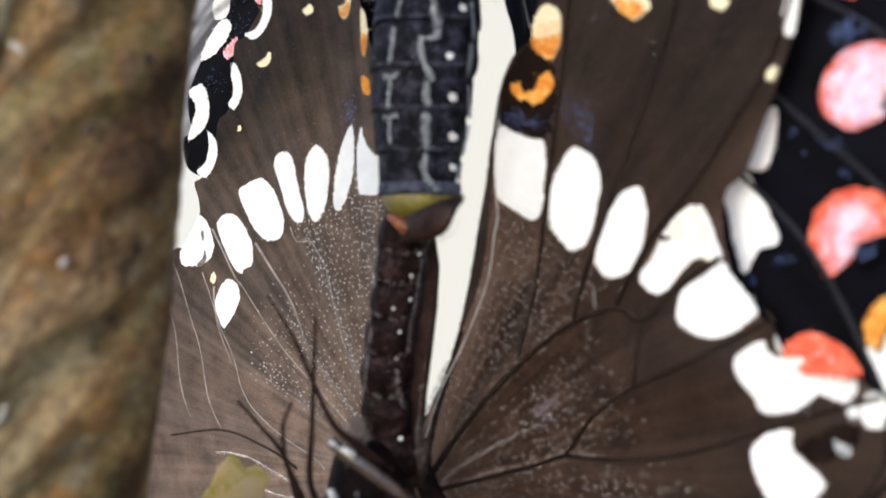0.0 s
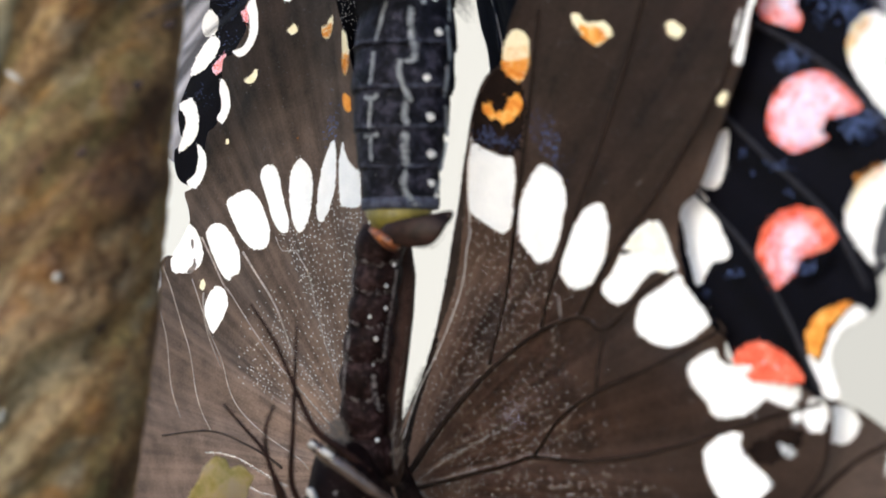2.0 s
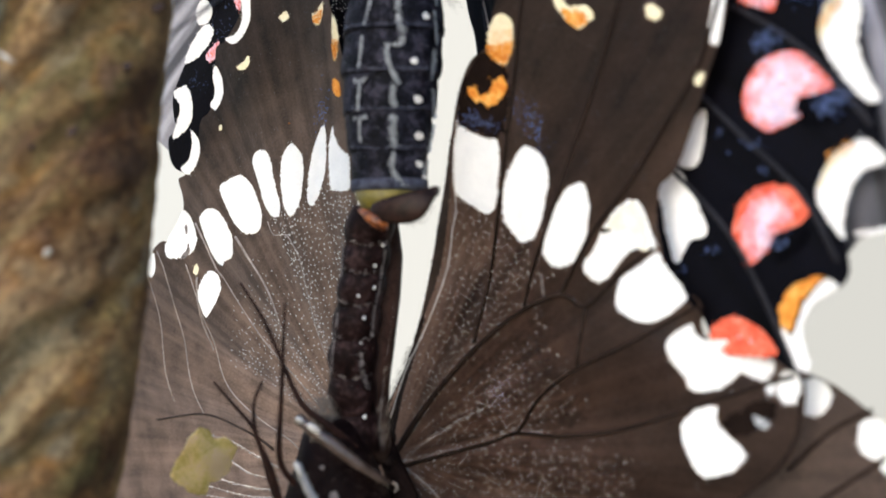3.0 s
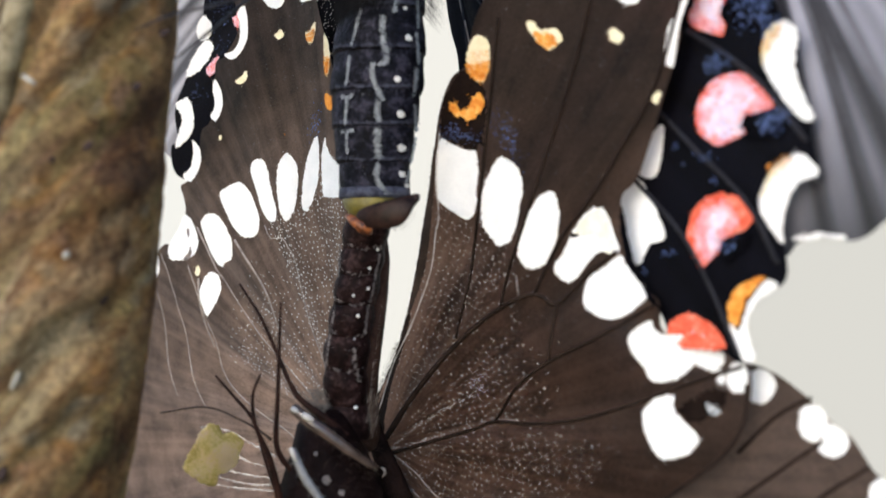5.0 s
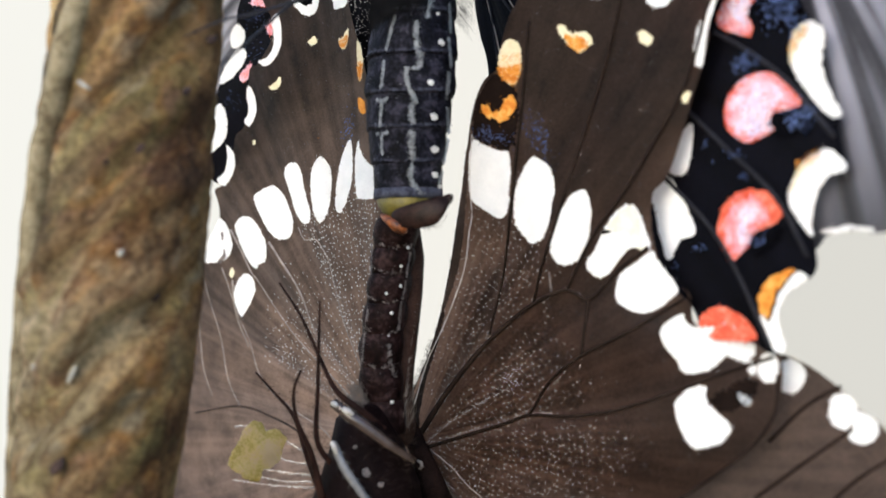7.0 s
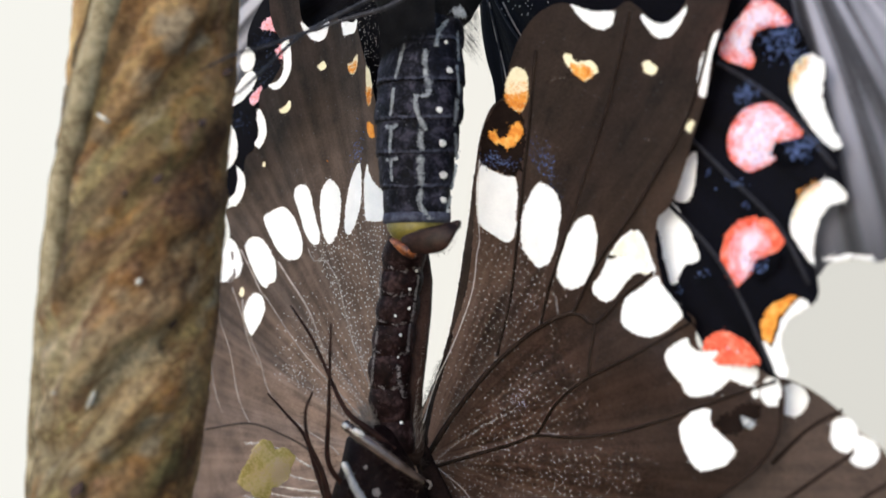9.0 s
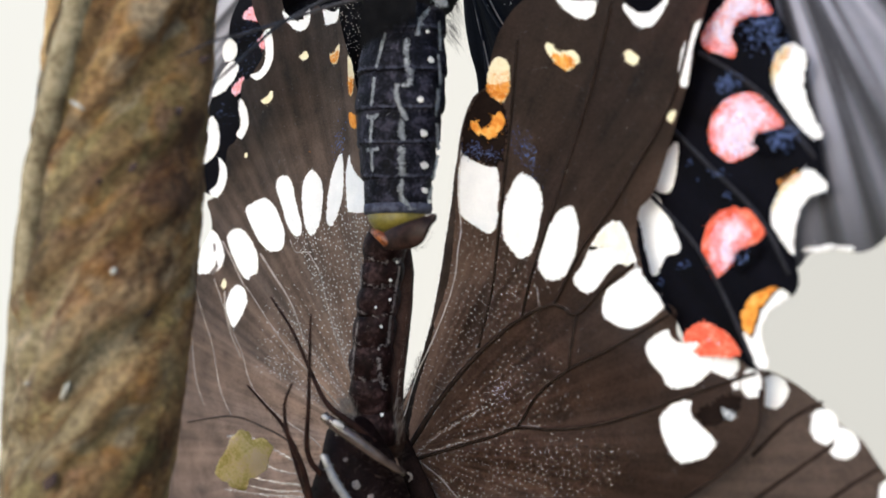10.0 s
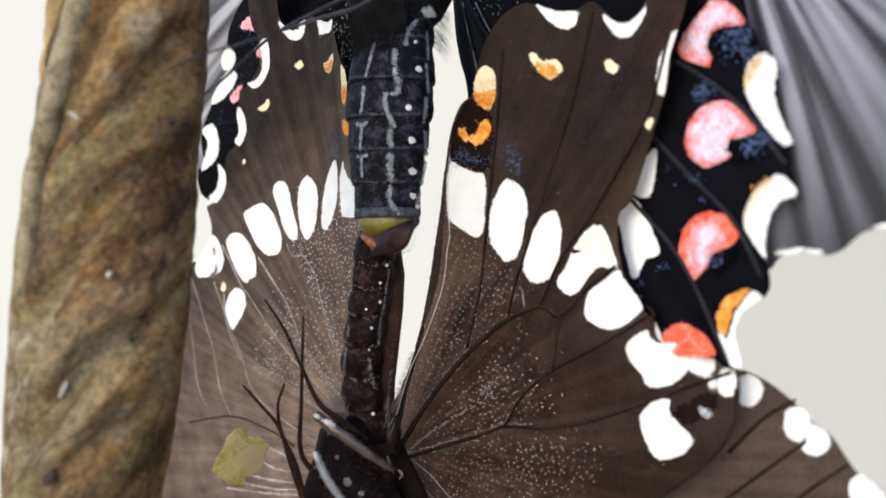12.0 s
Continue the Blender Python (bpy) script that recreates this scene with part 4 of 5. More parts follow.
LH_VEINS = (
    [(-0.7, 1.1), (-2.96, 5.34), (-4.6, 9.1), (-4.88, 11.12), (-5.32, 14.52), (-6.1, 15.7), (-6.96, 16.47), (-8.7, 16.41), (-9.28, 17.5)],
    [(-1.77, 1.01), (-9.92, 7.07), (-11.98, 8.84), (-13.81, 10.67), (-14.73, 11.69), (-16.13, 13.24)],
    [(-11.16, -1.14), (-15.13, 0.04), (-20.32, 0.76), (-28.35, -0.74)],
    [(-7.89, -0.76), (-16.22, 3.75), (-18.09, 7.97), (-19.43, 11.79), (-20.54, 14)],
) + (
    [(-10.74, -3.6), (-14.06, -3.52), (-16.88, -2.8)],
    [(-10.99, -4.68), (-15.13, -4.88), (-19.53, -4.72)],
    [(-10.67, -5.67), (-16.28, -6.42), (-22.63, -6.72)],
    [(-10.22, -2.41), (-14, -1.79), (-17.99, -1.16), (-21.78, -1.36)],
    [(-10.92, -5.22), (-14.62, -5.78), (-18.5, -5.8), (-22.24, -5.45)],
    [(-20.32, 0.76), (-21.5, 4.48), (-22.93, 9.32), (-23.17, 11.33), (-23.59, 13.34), (-24.5, 15.1)],
    [(-24.5, 1.5), (-25.98, 9.18), (-26.23, 10.72), (-26.75, 12.77)],
)
for i, v in enumerate(LH_VEINS):
    lh.vein(v, 0.12 if i == 2 else 0.06, 0.10 if i == 2 else 0.05, VEIN_BROWN if i == 2 else VEIN_PALE)
for v in (
    [(-8.21, 8.35), (-8.83, 10.83), (-9.8, 12.65), (-11.32, 14.49), (-12.86, 16.37)],
    [(-18.15, 6.57), (-18.9, 8.88), (-19.07, 12.85)],
    [(-15.91, 12.9), (-16.64, 13.59), (-18.82, 17.5)],
):
    lh.vein(v, 0.07, 0.11, VEIN_PALE, "broad pale brown vein")

# cut back out of view so that light from behind reaches the left hindwing
FL_OUT = [(-0.1, -0.6), (-15.8, -6.8), (-35.2, -9.8), (-46.9, -1.4), (-53.4, 6.1), (-63.5, -6.5), (-64.7, -23.2), (-41.4, -27.2), (-7.4, -14.0)]
Wing("forewing", lower, (-4.57, 76.23, -18.89), -0.86, -0.302, FL_OUT, BROWN_FORE, "brown forewing half hidden behind the stalk", 0.12)

# ---- the upper butterfly's wings ----
# hidden lower left part also widened to keep backlight off the brown hindwing
UR_OUT = [(-1.2, 1.4), (0.1, -2.87), (0.37, -4.33), (0.71, -6.02), (1.49, -8.23), (2.49, -10.89), (3.3, -17.3), (5.8, -23.3), (11.8, -27.1), (19.3, -27.1), (22.3, -28.3), (23.6, -29.9), (24.8, -30.4), (27.2, -30.7), (28.3, -31.2), (29.2, -31.1), (28.9, -29.4), (29.1, -28.1), (30.2, -27.0), (30.9, -27.0), (31.5, -26.2), (31.2, -24.1), (31.5, -22.3), (32.3, -21.4), (33.2, -21.1), (33.0, -20.3), (32.6, -18.7), (32.8, -18.1), (32.2, -16.9), (31.7, -15.2), (31.9, -13.7), (30.9, -12.6), (30.0, -10.8), (29.2, -8.2), (26.2, -3.6), (13.8, 1.5)]
ur = Wing("hindwing", upper, (3.61, 68.51, 24.64), -1.35, 0.05, UR_OUT, BLACK_WING, "velvet black hindwing with red and white spots", 0.12)
ur.spot("white_spot", WHITE, [(29.9, -13.1), (30.9, -12.7), (31.6, -13.2), (31.8, -13.7), (31.6, -15.2), (32.2, -16.9), (32.8, -18.1), (32.2, -18.2), (31.3, -17.4), (30.3, -16.1), (29.7, -15.1), (29.6, -14.1)])
ur.spot("white_spot", WHITE, [(30.3, -20.9), (30.9, -20.3), (32.0, -19.9), (32.8, -20.4), (33.2, -21.1), (32.2, -21.4), (31.5, -22.3), (31.2, -23.8), (31.3, -24.6), (30.7, -24.2), (29.9, -23.1), (29.7, -22.4), (29.9, -21.6)])
ur.spot("white_spot", WHITE, [(28.4, -29.4), (28.8, -28.4), (29.2, -27.6), (30.2, -26.6), (30.9, -26.9), (29.8, -27.6), (29.1, -28.4), (29.0, -29.4), (29.4, -30.9), (28.8, -31.1), (28.2, -30.3), (27.7, -29.1)])
ur.spot("white_spot", WHITE, [(22.9, -17.6), (22.7, -19.6), (22.1, -20.6), (21.1, -20.5), (20.8, -20.0), (21.9, -18.1)])
ur.spot("white_spot", WHITE, [(19.2, -20.9), (20.8, -20.6), (22.2, -22.5), (23.0, -24.0), (22.7, -24.5), (21.8, -24.7), (21.0, -25.9), (20.3, -25.4), (19.1, -23.0)])
for ring, reach, focus in (
    ([(24.4, -11.41), (25.05, -10.37), (26.37, -9.4), (27.18, -8.86), (28.43, -9.24), (29.59, -10.58), (29.11, -10.92), (28.11, -10.65), (27.2, -10.84), (26.97, -11.59), (27.09, -12.17), (26.82, -12.83), (26.04, -12.59), (24.95, -12.08)], 2.3, ((27.2, -9.9), (26.6, -11.0))),
    ([(25.24, -17.01), (25.52, -16.09), (26.42, -15.29), (27.58, -15.07), (28.59, -15.32), (29.59, -16.12), (30.36, -17.19), (29.81, -17.49), (29.16, -17.51), (28.55, -17.72), (28.73, -18.47), (28.18, -18.78), (26.92, -19.14), (25.86, -18.49), (25.3, -17.77)], 2.6, ((27.5, -17.9), (28.4, -18.5), (27.6, -16.9))),
    ([(24.7, -23.93), (24.94, -23.08), (25.65, -22.25), (26.71, -21.83), (27.86, -21.91), (28.76, -22.37), (29.31, -23.2), (29.1, -23.73), (28.33, -24.08), (28.06, -24.19), (27.35, -24.44), (27.01, -25.13), (25.86, -25.91), (25.26, -25.51), (24.72, -24.57)], 1.1, ((26.6, -24.4), (27.0, -25.2), (27.0, -23.4))),
    ([(23.39, -29.73), (23.96, -29.03), (24.93, -28.64), (26.01, -28.92), (26.94, -29.52), (27.51, -30.3), (27.17, -30.6), (25.78, -30.7), (24.34, -30.6)], 0.06, ((25.3, -29.7), (26.0, -29.9))),
):
    ur.graded(ring, reach, focus, 9000, round(ring[0][1]))
for ring in (
    [(27.09, -12.17), (26.9, -11.38), (27.31, -10.86), (28.22, -10.74), (29.33, -10.89), (30.2, -11.27), (30.6, -12.0), (30.2, -12.7), (29.56, -12.95), (28.46, -12.77)],
    [(28.69, -18.5), (28.5, -17.81), (29.27, -17.52), (30.24, -17.36), (31.0, -17.89), (31.2, -18.5), (30.9, -18.9), (29.82, -19.1), (28.95, -19.0)],
    [(27.1, -25.2), (27.4, -24.5), (28.1, -24.25), (28.9, -23.9), (29.3, -24.4), (28.6, -25.2), (27.7, -25.6)],
):
    ur.spot("black_notch", BLACK_SPOT, ring, 0.17, 0.16, "", 0.9)
for s in (
    (29.97, -13.77, 2.19, 0.55, 63, 0.60, -0.27, 0.98),
    (30.53, -21.04, 2.50, 0.25, 52, 0.09, -0.26, 1.03),
):
    ur.spot("cream_edge", CREAM, s, 0.09, 0.08)
ur.spot("orange_patch", ORANGE, (28.72, -27.58, 3.35, 0.95, 52, -0.48, -0.58, 0.72), 0.08, 0.1)
for ring in (
    [(29.54, -14.07), (29.85, -13.5), (30.55, -13.0), (30.95, -13.07), (30.35, -13.67), (29.85, -14.3)],
    [(30.19, -20.74), (30.99, -20.18), (31.76, -20.16), (30.99, -20.62), (30.4, -21.11)],
):
    ur.dusting("orange_dusting", ORANGE, ring, 45, 0.05, 0.13, 0.14)
for i, v in enumerate((
    [(20.2, -20.4), (24.2, -24.0), (26.4, -27.1), (28.4, -30.8)],
    [(22.2, -16.4), (25.2, -19.1), (28.9, -22.4), (30.9, -25.7)],
    [(24.3, -12.1), (27.2, -14.0), (29.7, -16.1), (32.4, -19.3)],
    [(1.3, -3.1), (2.5, -6.2), (3.5, -10.5)],
    [(2.4, -3.4), (4.0, -5.6), (5.8, -7.7)],
)):
    ur.vein(v, 0.15 if i < 3 else 0.11, 0.15 if i < 3 else 0.08, VEIN_GREY)
for v in ([(1.54, -3.42), (2.32, -6.09), (3.07, -8.04), (3.82, -10.19)], [(3.27, -3.79), (4.35, -5.37), (5.26, -6.57), (5.95, -7.32)]):
    ur.vein(v, 0.07, 0.05, VEIN_PALE)

UFR_OUT = [(0.8, 0.3), (11.1, -10.9), (26.4, -20.4), (28.5, -26.2), (29.8, -25.7), (31.5, -25.5), (32.7, -25.7), (33.7, -25.4), (34.9, -24.5), (36.2, -24.2), (37.7, -23.4), (40.6, -22.4), (41.7, -17.5), (41.1, -7.7), (21.7, 0.6)]
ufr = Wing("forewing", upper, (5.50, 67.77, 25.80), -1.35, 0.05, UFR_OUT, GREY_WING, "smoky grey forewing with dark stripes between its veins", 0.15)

for s in ((30.3, -25.45, 2.0, 0.3, 6, 0.2, 0.1, 0.8), (31.9, -25.45, 1.2, 0.2, -6, 0.2, 0.0, 0.8), (36.6, -24.0, 2.2, 0.22, 14, 0.1, 0.1, 0.8)):
    ufr.spot("white_fringe", WHITE, s, 0.05)

UL_OUT = [(2.1, 0.6), (1.4, -5.8), (-0.5, -10.8), (-5.8, -13.4), (-11.6, -16.6), (-16.1, -18.5), (-18.8, -19.3), (-20.4, -18.9), (-20.9, -17.8), (-20.6, -16.1), (-19.7, -15.6), (-19.6, -12.9), (-17.9, -10.3), (-15.2, -6.9), (-14.0, -3.4), (-11.2, -0.3), (-5.4, 3.7)]
ul = Wing("hindwing", upper, (-4.94, 68.86, 24.86), -0.561, -0.245, UL_OUT, BLACK_WING, "velvet black hindwing with white and pink spots", 0.12)
for ring in (
    [(-15.51, -5.92), (-14.5, -5.08), (-13.85, -5.97), (-14.56, -7.03), (-15.57, -7.05)],
    [(-17.71, -9.99), (-16.52, -8.35), (-14.91, -7.12), (-14.09, -7.7), (-14.74, -8.78), (-16.29, -9.78)],
    [(-19.33, -12.39), (-17.93, -11.9), (-17.33, -13.19), (-17.71, -14.74), (-18.92, -15.86), (-20.14, -16.25), (-19.43, -14.9), (-18.81, -13.62)],
):
    ul.spot("white_spot", WHITE, ring, 0.05, 0.06, "", 0.5)
for ring in (
    [(-12.63, -3.47), (-11.26, -2.71), (-10.45, -3.54), (-10.32, -4.53), (-11.19, -4.06)],
    [(-11.49, -5.62), (-10.1, -5.04), (-10.23, -6.12), (-11.0, -6.46)],
    [(-15.17, -9.62), (-13.64, -8.63), (-13.96, -9.61), (-14.68, -10.18)],
):
    ul.spot("pink_spot", PINK, ring, 0.05, 0.08, "", 0.6)
    ul.dusting("red_dusting", SCARLET, ring, 60, 0.05, 0.09, 0.1)

UFL_OUT = [(-0.4, 1.5), (-4.1, -6.6), (-13.0, -15.6), (-18.8, -19.6), (-21.6, -18.4), (-23.6, -15.8), (-24.0, -11.8), (-23.0, -7.7), (-20.6, -3.4), (-15.7, 1.6), (-8.4, 5.0)]
Wing("forewing", upper, (-5.55, 70.15, 26.70), -0.561, -0.245, UFL_OUT, GREY_WING_FAR, "smoky grey striped forewing behind the hindwing", 0.12)

for w in (rh, fr, lh, ur, ul):
    w.open_windows()


# fine scale dots
def beside(veins, gap, off, share, reach):
    """Places in a row along both sides of the veins."""
    out = []
    for line in veins:
        path = spline(line, False, gap)
        for p, q in zip(path, path[1:]):
            d = (q - p).normalized()
            for s in (-1, 1):
                if random.random() < share * (1.3 - p.length / reach):
                    w = s * off * random.uniform(0.8, 1.4)
                    out.append((p.x - d.y * w, p.y + d.x * w))
    return out


rh.dots("scale_dots", SCALE_DOT, scale_rows(2.8, 20.0, -44, 11, 0.44, 14) + scale_rows(3.6, 17.5, 14, 40, 0.45, 12, 3) + scale_rows(4.0, 20.5, 43, 72, 0.44, 18, 5) + beside(RH_VEINS[:2] + RH_PALE[1:], 0.27, 0.22, 0.45, 13.0) + beside(RH_BEADED, 0.2, 0.05, 0.75, 14.0), 0.042, 1.1, "tiny pale scale dots")
rh.dots("blue_dusting", BLUE, patch(110, 12.3, 21.9, 0.4, 1.0, 25) + patch(90, 8.6, 22.3, 1.0, 0.3, -14), 0.04, 1.0, "blue scale dusting", False, False)
rh.dots("pale_cluster", LILAC, patch(34, 9.5, 5.35, 0.5, 0.45), 0.032, 1.0, "patch of pale bluish scales", False)
lh.dots("scale_dots", DOT, scale_rows(4.5, 21.0, 84, 117, 0.41, 19, 7) + scale_rows(5, 18.5, 118, 160, 0.49, 13, 9) + scale_rows(19.5, 24, 92, 98, 0.42, 20, 2) + beside(LH_VEINS[4:9], 0.26, 0.07, 0.9, 30.0), 0.046, 1.7, "tiny pale scale dots")
lh.dots("blue_dusting", BLUE, patch(45, -1.6, 25.4, 0.45, 0.9, -30), 0.055, 1.0, "blue scale dusting", False)
ur.dots("blue_dusting", BLUE, patch(170, 29.0, -11.6, 0.75, 0.5) + patch(60, 30.1, -12.6, 0.5, 0.5) + patch(70, 26.7, -14.35, 0.5, 0.35) + patch(110, 30.4, -18.0, 0.55, 0.42) + patch(14, 25.9, -19.7, 0.6, 0.2) + patch(6, 23.9, -18.9, 0.2, 0.15) + patch(6, 26.8, -21.05, 0.12, 0.12) + patch(30, 27.7, -24.8, 0.4, 0.35) + patch(14, 23.3, -25.1, 0.4, 0.12) + patch(10, 21.4, -26.4, 0.2, 0.2), 0.048, 1.0, "blue scale dusting", False, False, 0.2)
ur.dots("white_scale_dots", DOT, patch(60, 6, -4, 2.5, 1.2, -40), 0.05, 1.0, "tiny pale scale dots")
rh.dots("wing_dust", DUST_WARM, [(random.uniform(7, 24), random.uniform(0, 31)) for _ in range(700)], 0.04, 1.0, "loose pale scales", False)
lh.dots("wing_dust", DUST_WARM, [(random.uniform(-18, 1), random.uniform(16, 36)) for _ in range(420)], 0.045, 1.0, "loose pale scales", False)
ul.dots("blue_dusting", BLUE, patch(60, -12.3, -4.8, 0.7, 0.7) + patch(35, -13.4, -7.6, 0.6, 0.6) + patch(35, -16.6, -11.6, 0.8, 0.8), 0.035, 1.0, "blue scale dusting", False, True)
ul.dots("white_scale_dots", DOT, patch(150, -1.2, -5.6, 0.9, 1.8), 0.035, 1.0, "tiny pale scale dots")


# ---- the bodies ----
def abdomen_rings(axis, z):
    """Interpolates the axis table (z, x, half width)."""
    for (z0, x0, r0), (z1, x1, r1) in zip(axis, axis[1:]):
        if z0 >= z >= z1:
            t = (z0 - z) / (z0 - z1)
            return x0 + (x1 - x0) * t, r0 + (r1 - r0) * t
    return axis[-1][1:] if z < axis[-1][0] else axis[0][1:]


def segments(parent, axis, y, cuts, material, depth, step, overlap, label, bulge=0.0):
    for top, bottom in zip(cuts, cuts[1:]):
        rings = []
        n = 9
        for i in range(n + 1):
            t = i / n
            z = top + overlap + (bottom - top - overlap) * t
            x, r = abdomen_rings(axis, z)
            r *= (1 - step * (1 - t) ** 1.5) * (1.0 if t < 0.9 else 1 - 0.02 * (t - 0.9) / 0.1)
            r *= 1 + bulge * (math.sin(math.pi * min(1.0, t * 1.15)) - 0.5)
            rings.append((x, y, z, r, r * depth))
        rings.append((x, y, bottom, r * 0.86, r * depth * 0.86))
        part("abdomen_segment", mesh_of("abdomen_segment", *loft(rings[::-1], 36, lambda q, z: 0.035 * noise.noise((3 * math.cos(q), 3 * math.sin(q), z * 1.2))), material), parent, None, label)


UPPER_AXIS = ((26.0, -0.3, 3.0), (19.4, -0.55, 2.85), (15.2, -0.79, 3.12), (13.1, -0.91, 3.3), (11.0, -1.06, 3.27), (8.1, -1.25, 2.98), (6.0, -1.29, 2.68), (3.5, -1.25, 2.4))
LOWER_AXIS = ((2.0, -1.95, 1.6), (1.4, -2.15, 1.62), (-1.6, -2.55, 1.58), (-4.5, -2.98, 1.58), (-7.5, -3.38, 1.6), (-10.0, -3.4, 1.55), (-13.0, -3.05, 1.55))
UY, LY = 59.4, 60.2


def on_body(axis, y, depth, x, z, lift=0.03):
    cx, r = abdomen_rings(axis, z)
    s = max(-0.98, min(0.98, (x - cx) / r))
    return (x, y - depth * r * math.sqrt(1 - s * s) * 1.0 - lift, z)


def body_stripe(parent, axis, y, depth, points, width, material, name="pale_stripe", seed=1, much=0.66, many=12):
    """A broken line of loose pale scales that lies on the curved body."""
    rnd = random.Random(seed)
    verts, faces = [], []
    for p in spline(points, False, 0.05):
        share = much + 0.8 * noise.noise((p.x * 2.2, p.y * 3.4, seed))
        for _ in range(many):
            if rnd.random() < share:
                x, z, s, a = p.x + rnd.gauss(0, width * 0.23), p.y + rnd.gauss(0, 0.06), rnd.uniform(0.02, 0.048), rnd.uniform(0, 6)
                k = len(verts)
                verts += [on_body(axis, y, depth, x + s * math.cos(a + q), z + 1.3 * s * math.sin(a + q), 0.05 + 0.02 * math.sin(k)) for q in (0, 1.26, 2.5, 3.8, 5.0)]
                faces.append([k, k + 1, k + 2, k + 3, k + 4])
    part(name, mesh_of(name, verts, faces, material), parent)


def body_dot(parent, axis, y, depth, x, z, r, material=None):
    ring = [on_body(axis, y, depth, x, z, 0.12)]
    for k in range(18):
        q = 2 * math.pi * k / 18
        s = 0.88 * r * random.uniform(0.72, 1.15)
        ring.append(on_body(axis, y, depth, x + s * math.cos(q), z + s * math.sin(q), 0.02))
    part("white_dot", mesh_of("white_dot", ring, [[0, k, k % 18 + 1] for k in range(1, 19)], material or DOT), parent)


def core(parent, axis, y, material, top, bottom):
    """The inner body that carries the rings of an abdomen and turns with them."""
    rings = []
    for k in range(25):
        z = bottom + (top - bottom) * k / 24
        x, r = abdomen_rings(axis, z)
        rings.append((x, y, z, 0.8 * r, 0.78 * r))
    return part("abdomen", mesh_of("abdomen", *loft(rings, 28), material), parent)


upper_abdomen = core(upper, UPPER_AXIS, UY, ABDOMEN, 22.0, 3.6)
lower_abdomen = core(lower, LOWER_AXIS, LY, ABDOMEN_LOW, 1.9, -13.4)
segments(upper_abdomen, UPPER_AXIS, UY, (22.0, 18.6, 16.0, 13.1, 10.4, 8.0, 5.6, 3.2), ABDOMEN, 0.95, 0.075, 0.25, "blue-black abdomen segment")
segments(lower_abdomen, LOWER_AXIS, LY, (2.1, -0.3, -2.1, -4.2, -6.4, -8.8, -11.2, -13.6), ABDOMEN_LOW, 0.92, 0.09, 0.2, "brown-black abdomen segment", 0.13)
D = 0.97
for pts, w in (
    ([(1.19, 17.46), (0.75, 16.9), (0.48, 16.4), (0.3, 15.5)], 0.36), ([(-0.45, 15.1), (-0.5, 14.2), (-0.42, 13.3), (-0.25, 12.7), (-0.3, 12.05), (-0.7, 11.9)], 0.42),
    ([(-1.1, 11.95), (-1.2, 11.4), (-1.0, 10.6), (-0.7, 10.0), (-0.55, 9.65)], 0.38), ([(-0.85, 9.4), (-0.9, 8.8), (-0.75, 8.2)], 0.48), ([(-0.85, 7.7), (-0.9, 7.0), (-0.85, 6.1), (-0.8, 5.75)], 0.55),
    ([(-0.85, 5.4), (-1.0, 4.7), (-0.75, 4.0), (-0.2, 3.4)], 0.42),
    ([(-1.95, 15.6), (-2.3, 14.4), (-2.6, 13.3)], 0.18), ([(-2.75, 12.5), (-2.85, 11.6), (-2.98, 10.7)], 0.18), ([(-2.92, 9.9), (-3.0, 9.0), (-3.07, 8.1)], 0.22), ([(-2.94, 7.5), (-3.0, 6.9), (-2.95, 6.2)], 0.18),
    ([(-3.3, 9.95), (-2.92, 9.8), (-2.5, 9.95)], 0.14), ([(-3.35, 7.6), (-2.95, 7.55), (-2.55, 7.65)], 0.14),
    ([(1.8, 16.6), (1.85, 15.6), (1.87, 14.7)], 0.2), ([(1.72, 14.2), (1.82, 13.2), (1.85, 12.2)], 0.2), ([(1.72, 11.8), (1.65, 11.0), (1.54, 10.1)], 0.25), ([(1.6, 9.4), (1.65, 8.6), (1.66, 7.8)], 0.24), ([(1.6, 7.3), (1.45, 6.4), (1.25, 5.6)], 0.2), ([(1.2, 5.0), (0.95, 4.2)], 0.18),
):
    body_stripe(upper_abdomen, UPPER_AXIS, UY, D, pts, w, DUST, seed=round(w * 100 + pts[0][1] * 7))
for x, z, r in ((1.2, 13.8, 0.27), (0.45, 11.0, 0.26), (0.65, 8.7, 0.32), (0.7, 6.5, 0.32), (0.7, 4.75, 0.25), (1.0, 4.0, 0.2), (1.0, 15.8, 0.16)):
    body_dot(upper_abdomen, UPPER_AXIS, UY, D, x, z, r)
for x, z, r in ((-1.3, -0.3, 0.17), (-1.8, -1.6, 0.17), (-1.85, -3.0, 0.17), (-2.85, -3.5, 0.15), (-2.5, -4.9, 0.17), (-2.5, -11.2, 0.21), (-2.7, -6.5, 0.1)):
    body_dot(lower_abdomen, LOWER_AXIS, LY, D, x, z, 0.78 * r)
for pts, w in (([(-1.05, 0.2), (-1.2, -1.0), (-1.4, -2.0), (-1.55, -3.2), (-1.85, -4.4), (-2.0, -6.0)], 0.16), ([(-2.7, -7.2), (-2.6, -8.3), (-2.3, -9.4)], 0.32), ([(-3.95, 0.0), (-4.0, -2.2)], 0.14), ([(-4.2, -4.6), (-4.4, -6.0), (-4.7, -8.6)], 0.18)):
    body_stripe(lower_abdomen, LOWER_AXIS, LY, D, pts, w, DUST_WARM, seed=round(w * 100 + pts[0][1] * 7), much=0.45, many=6)

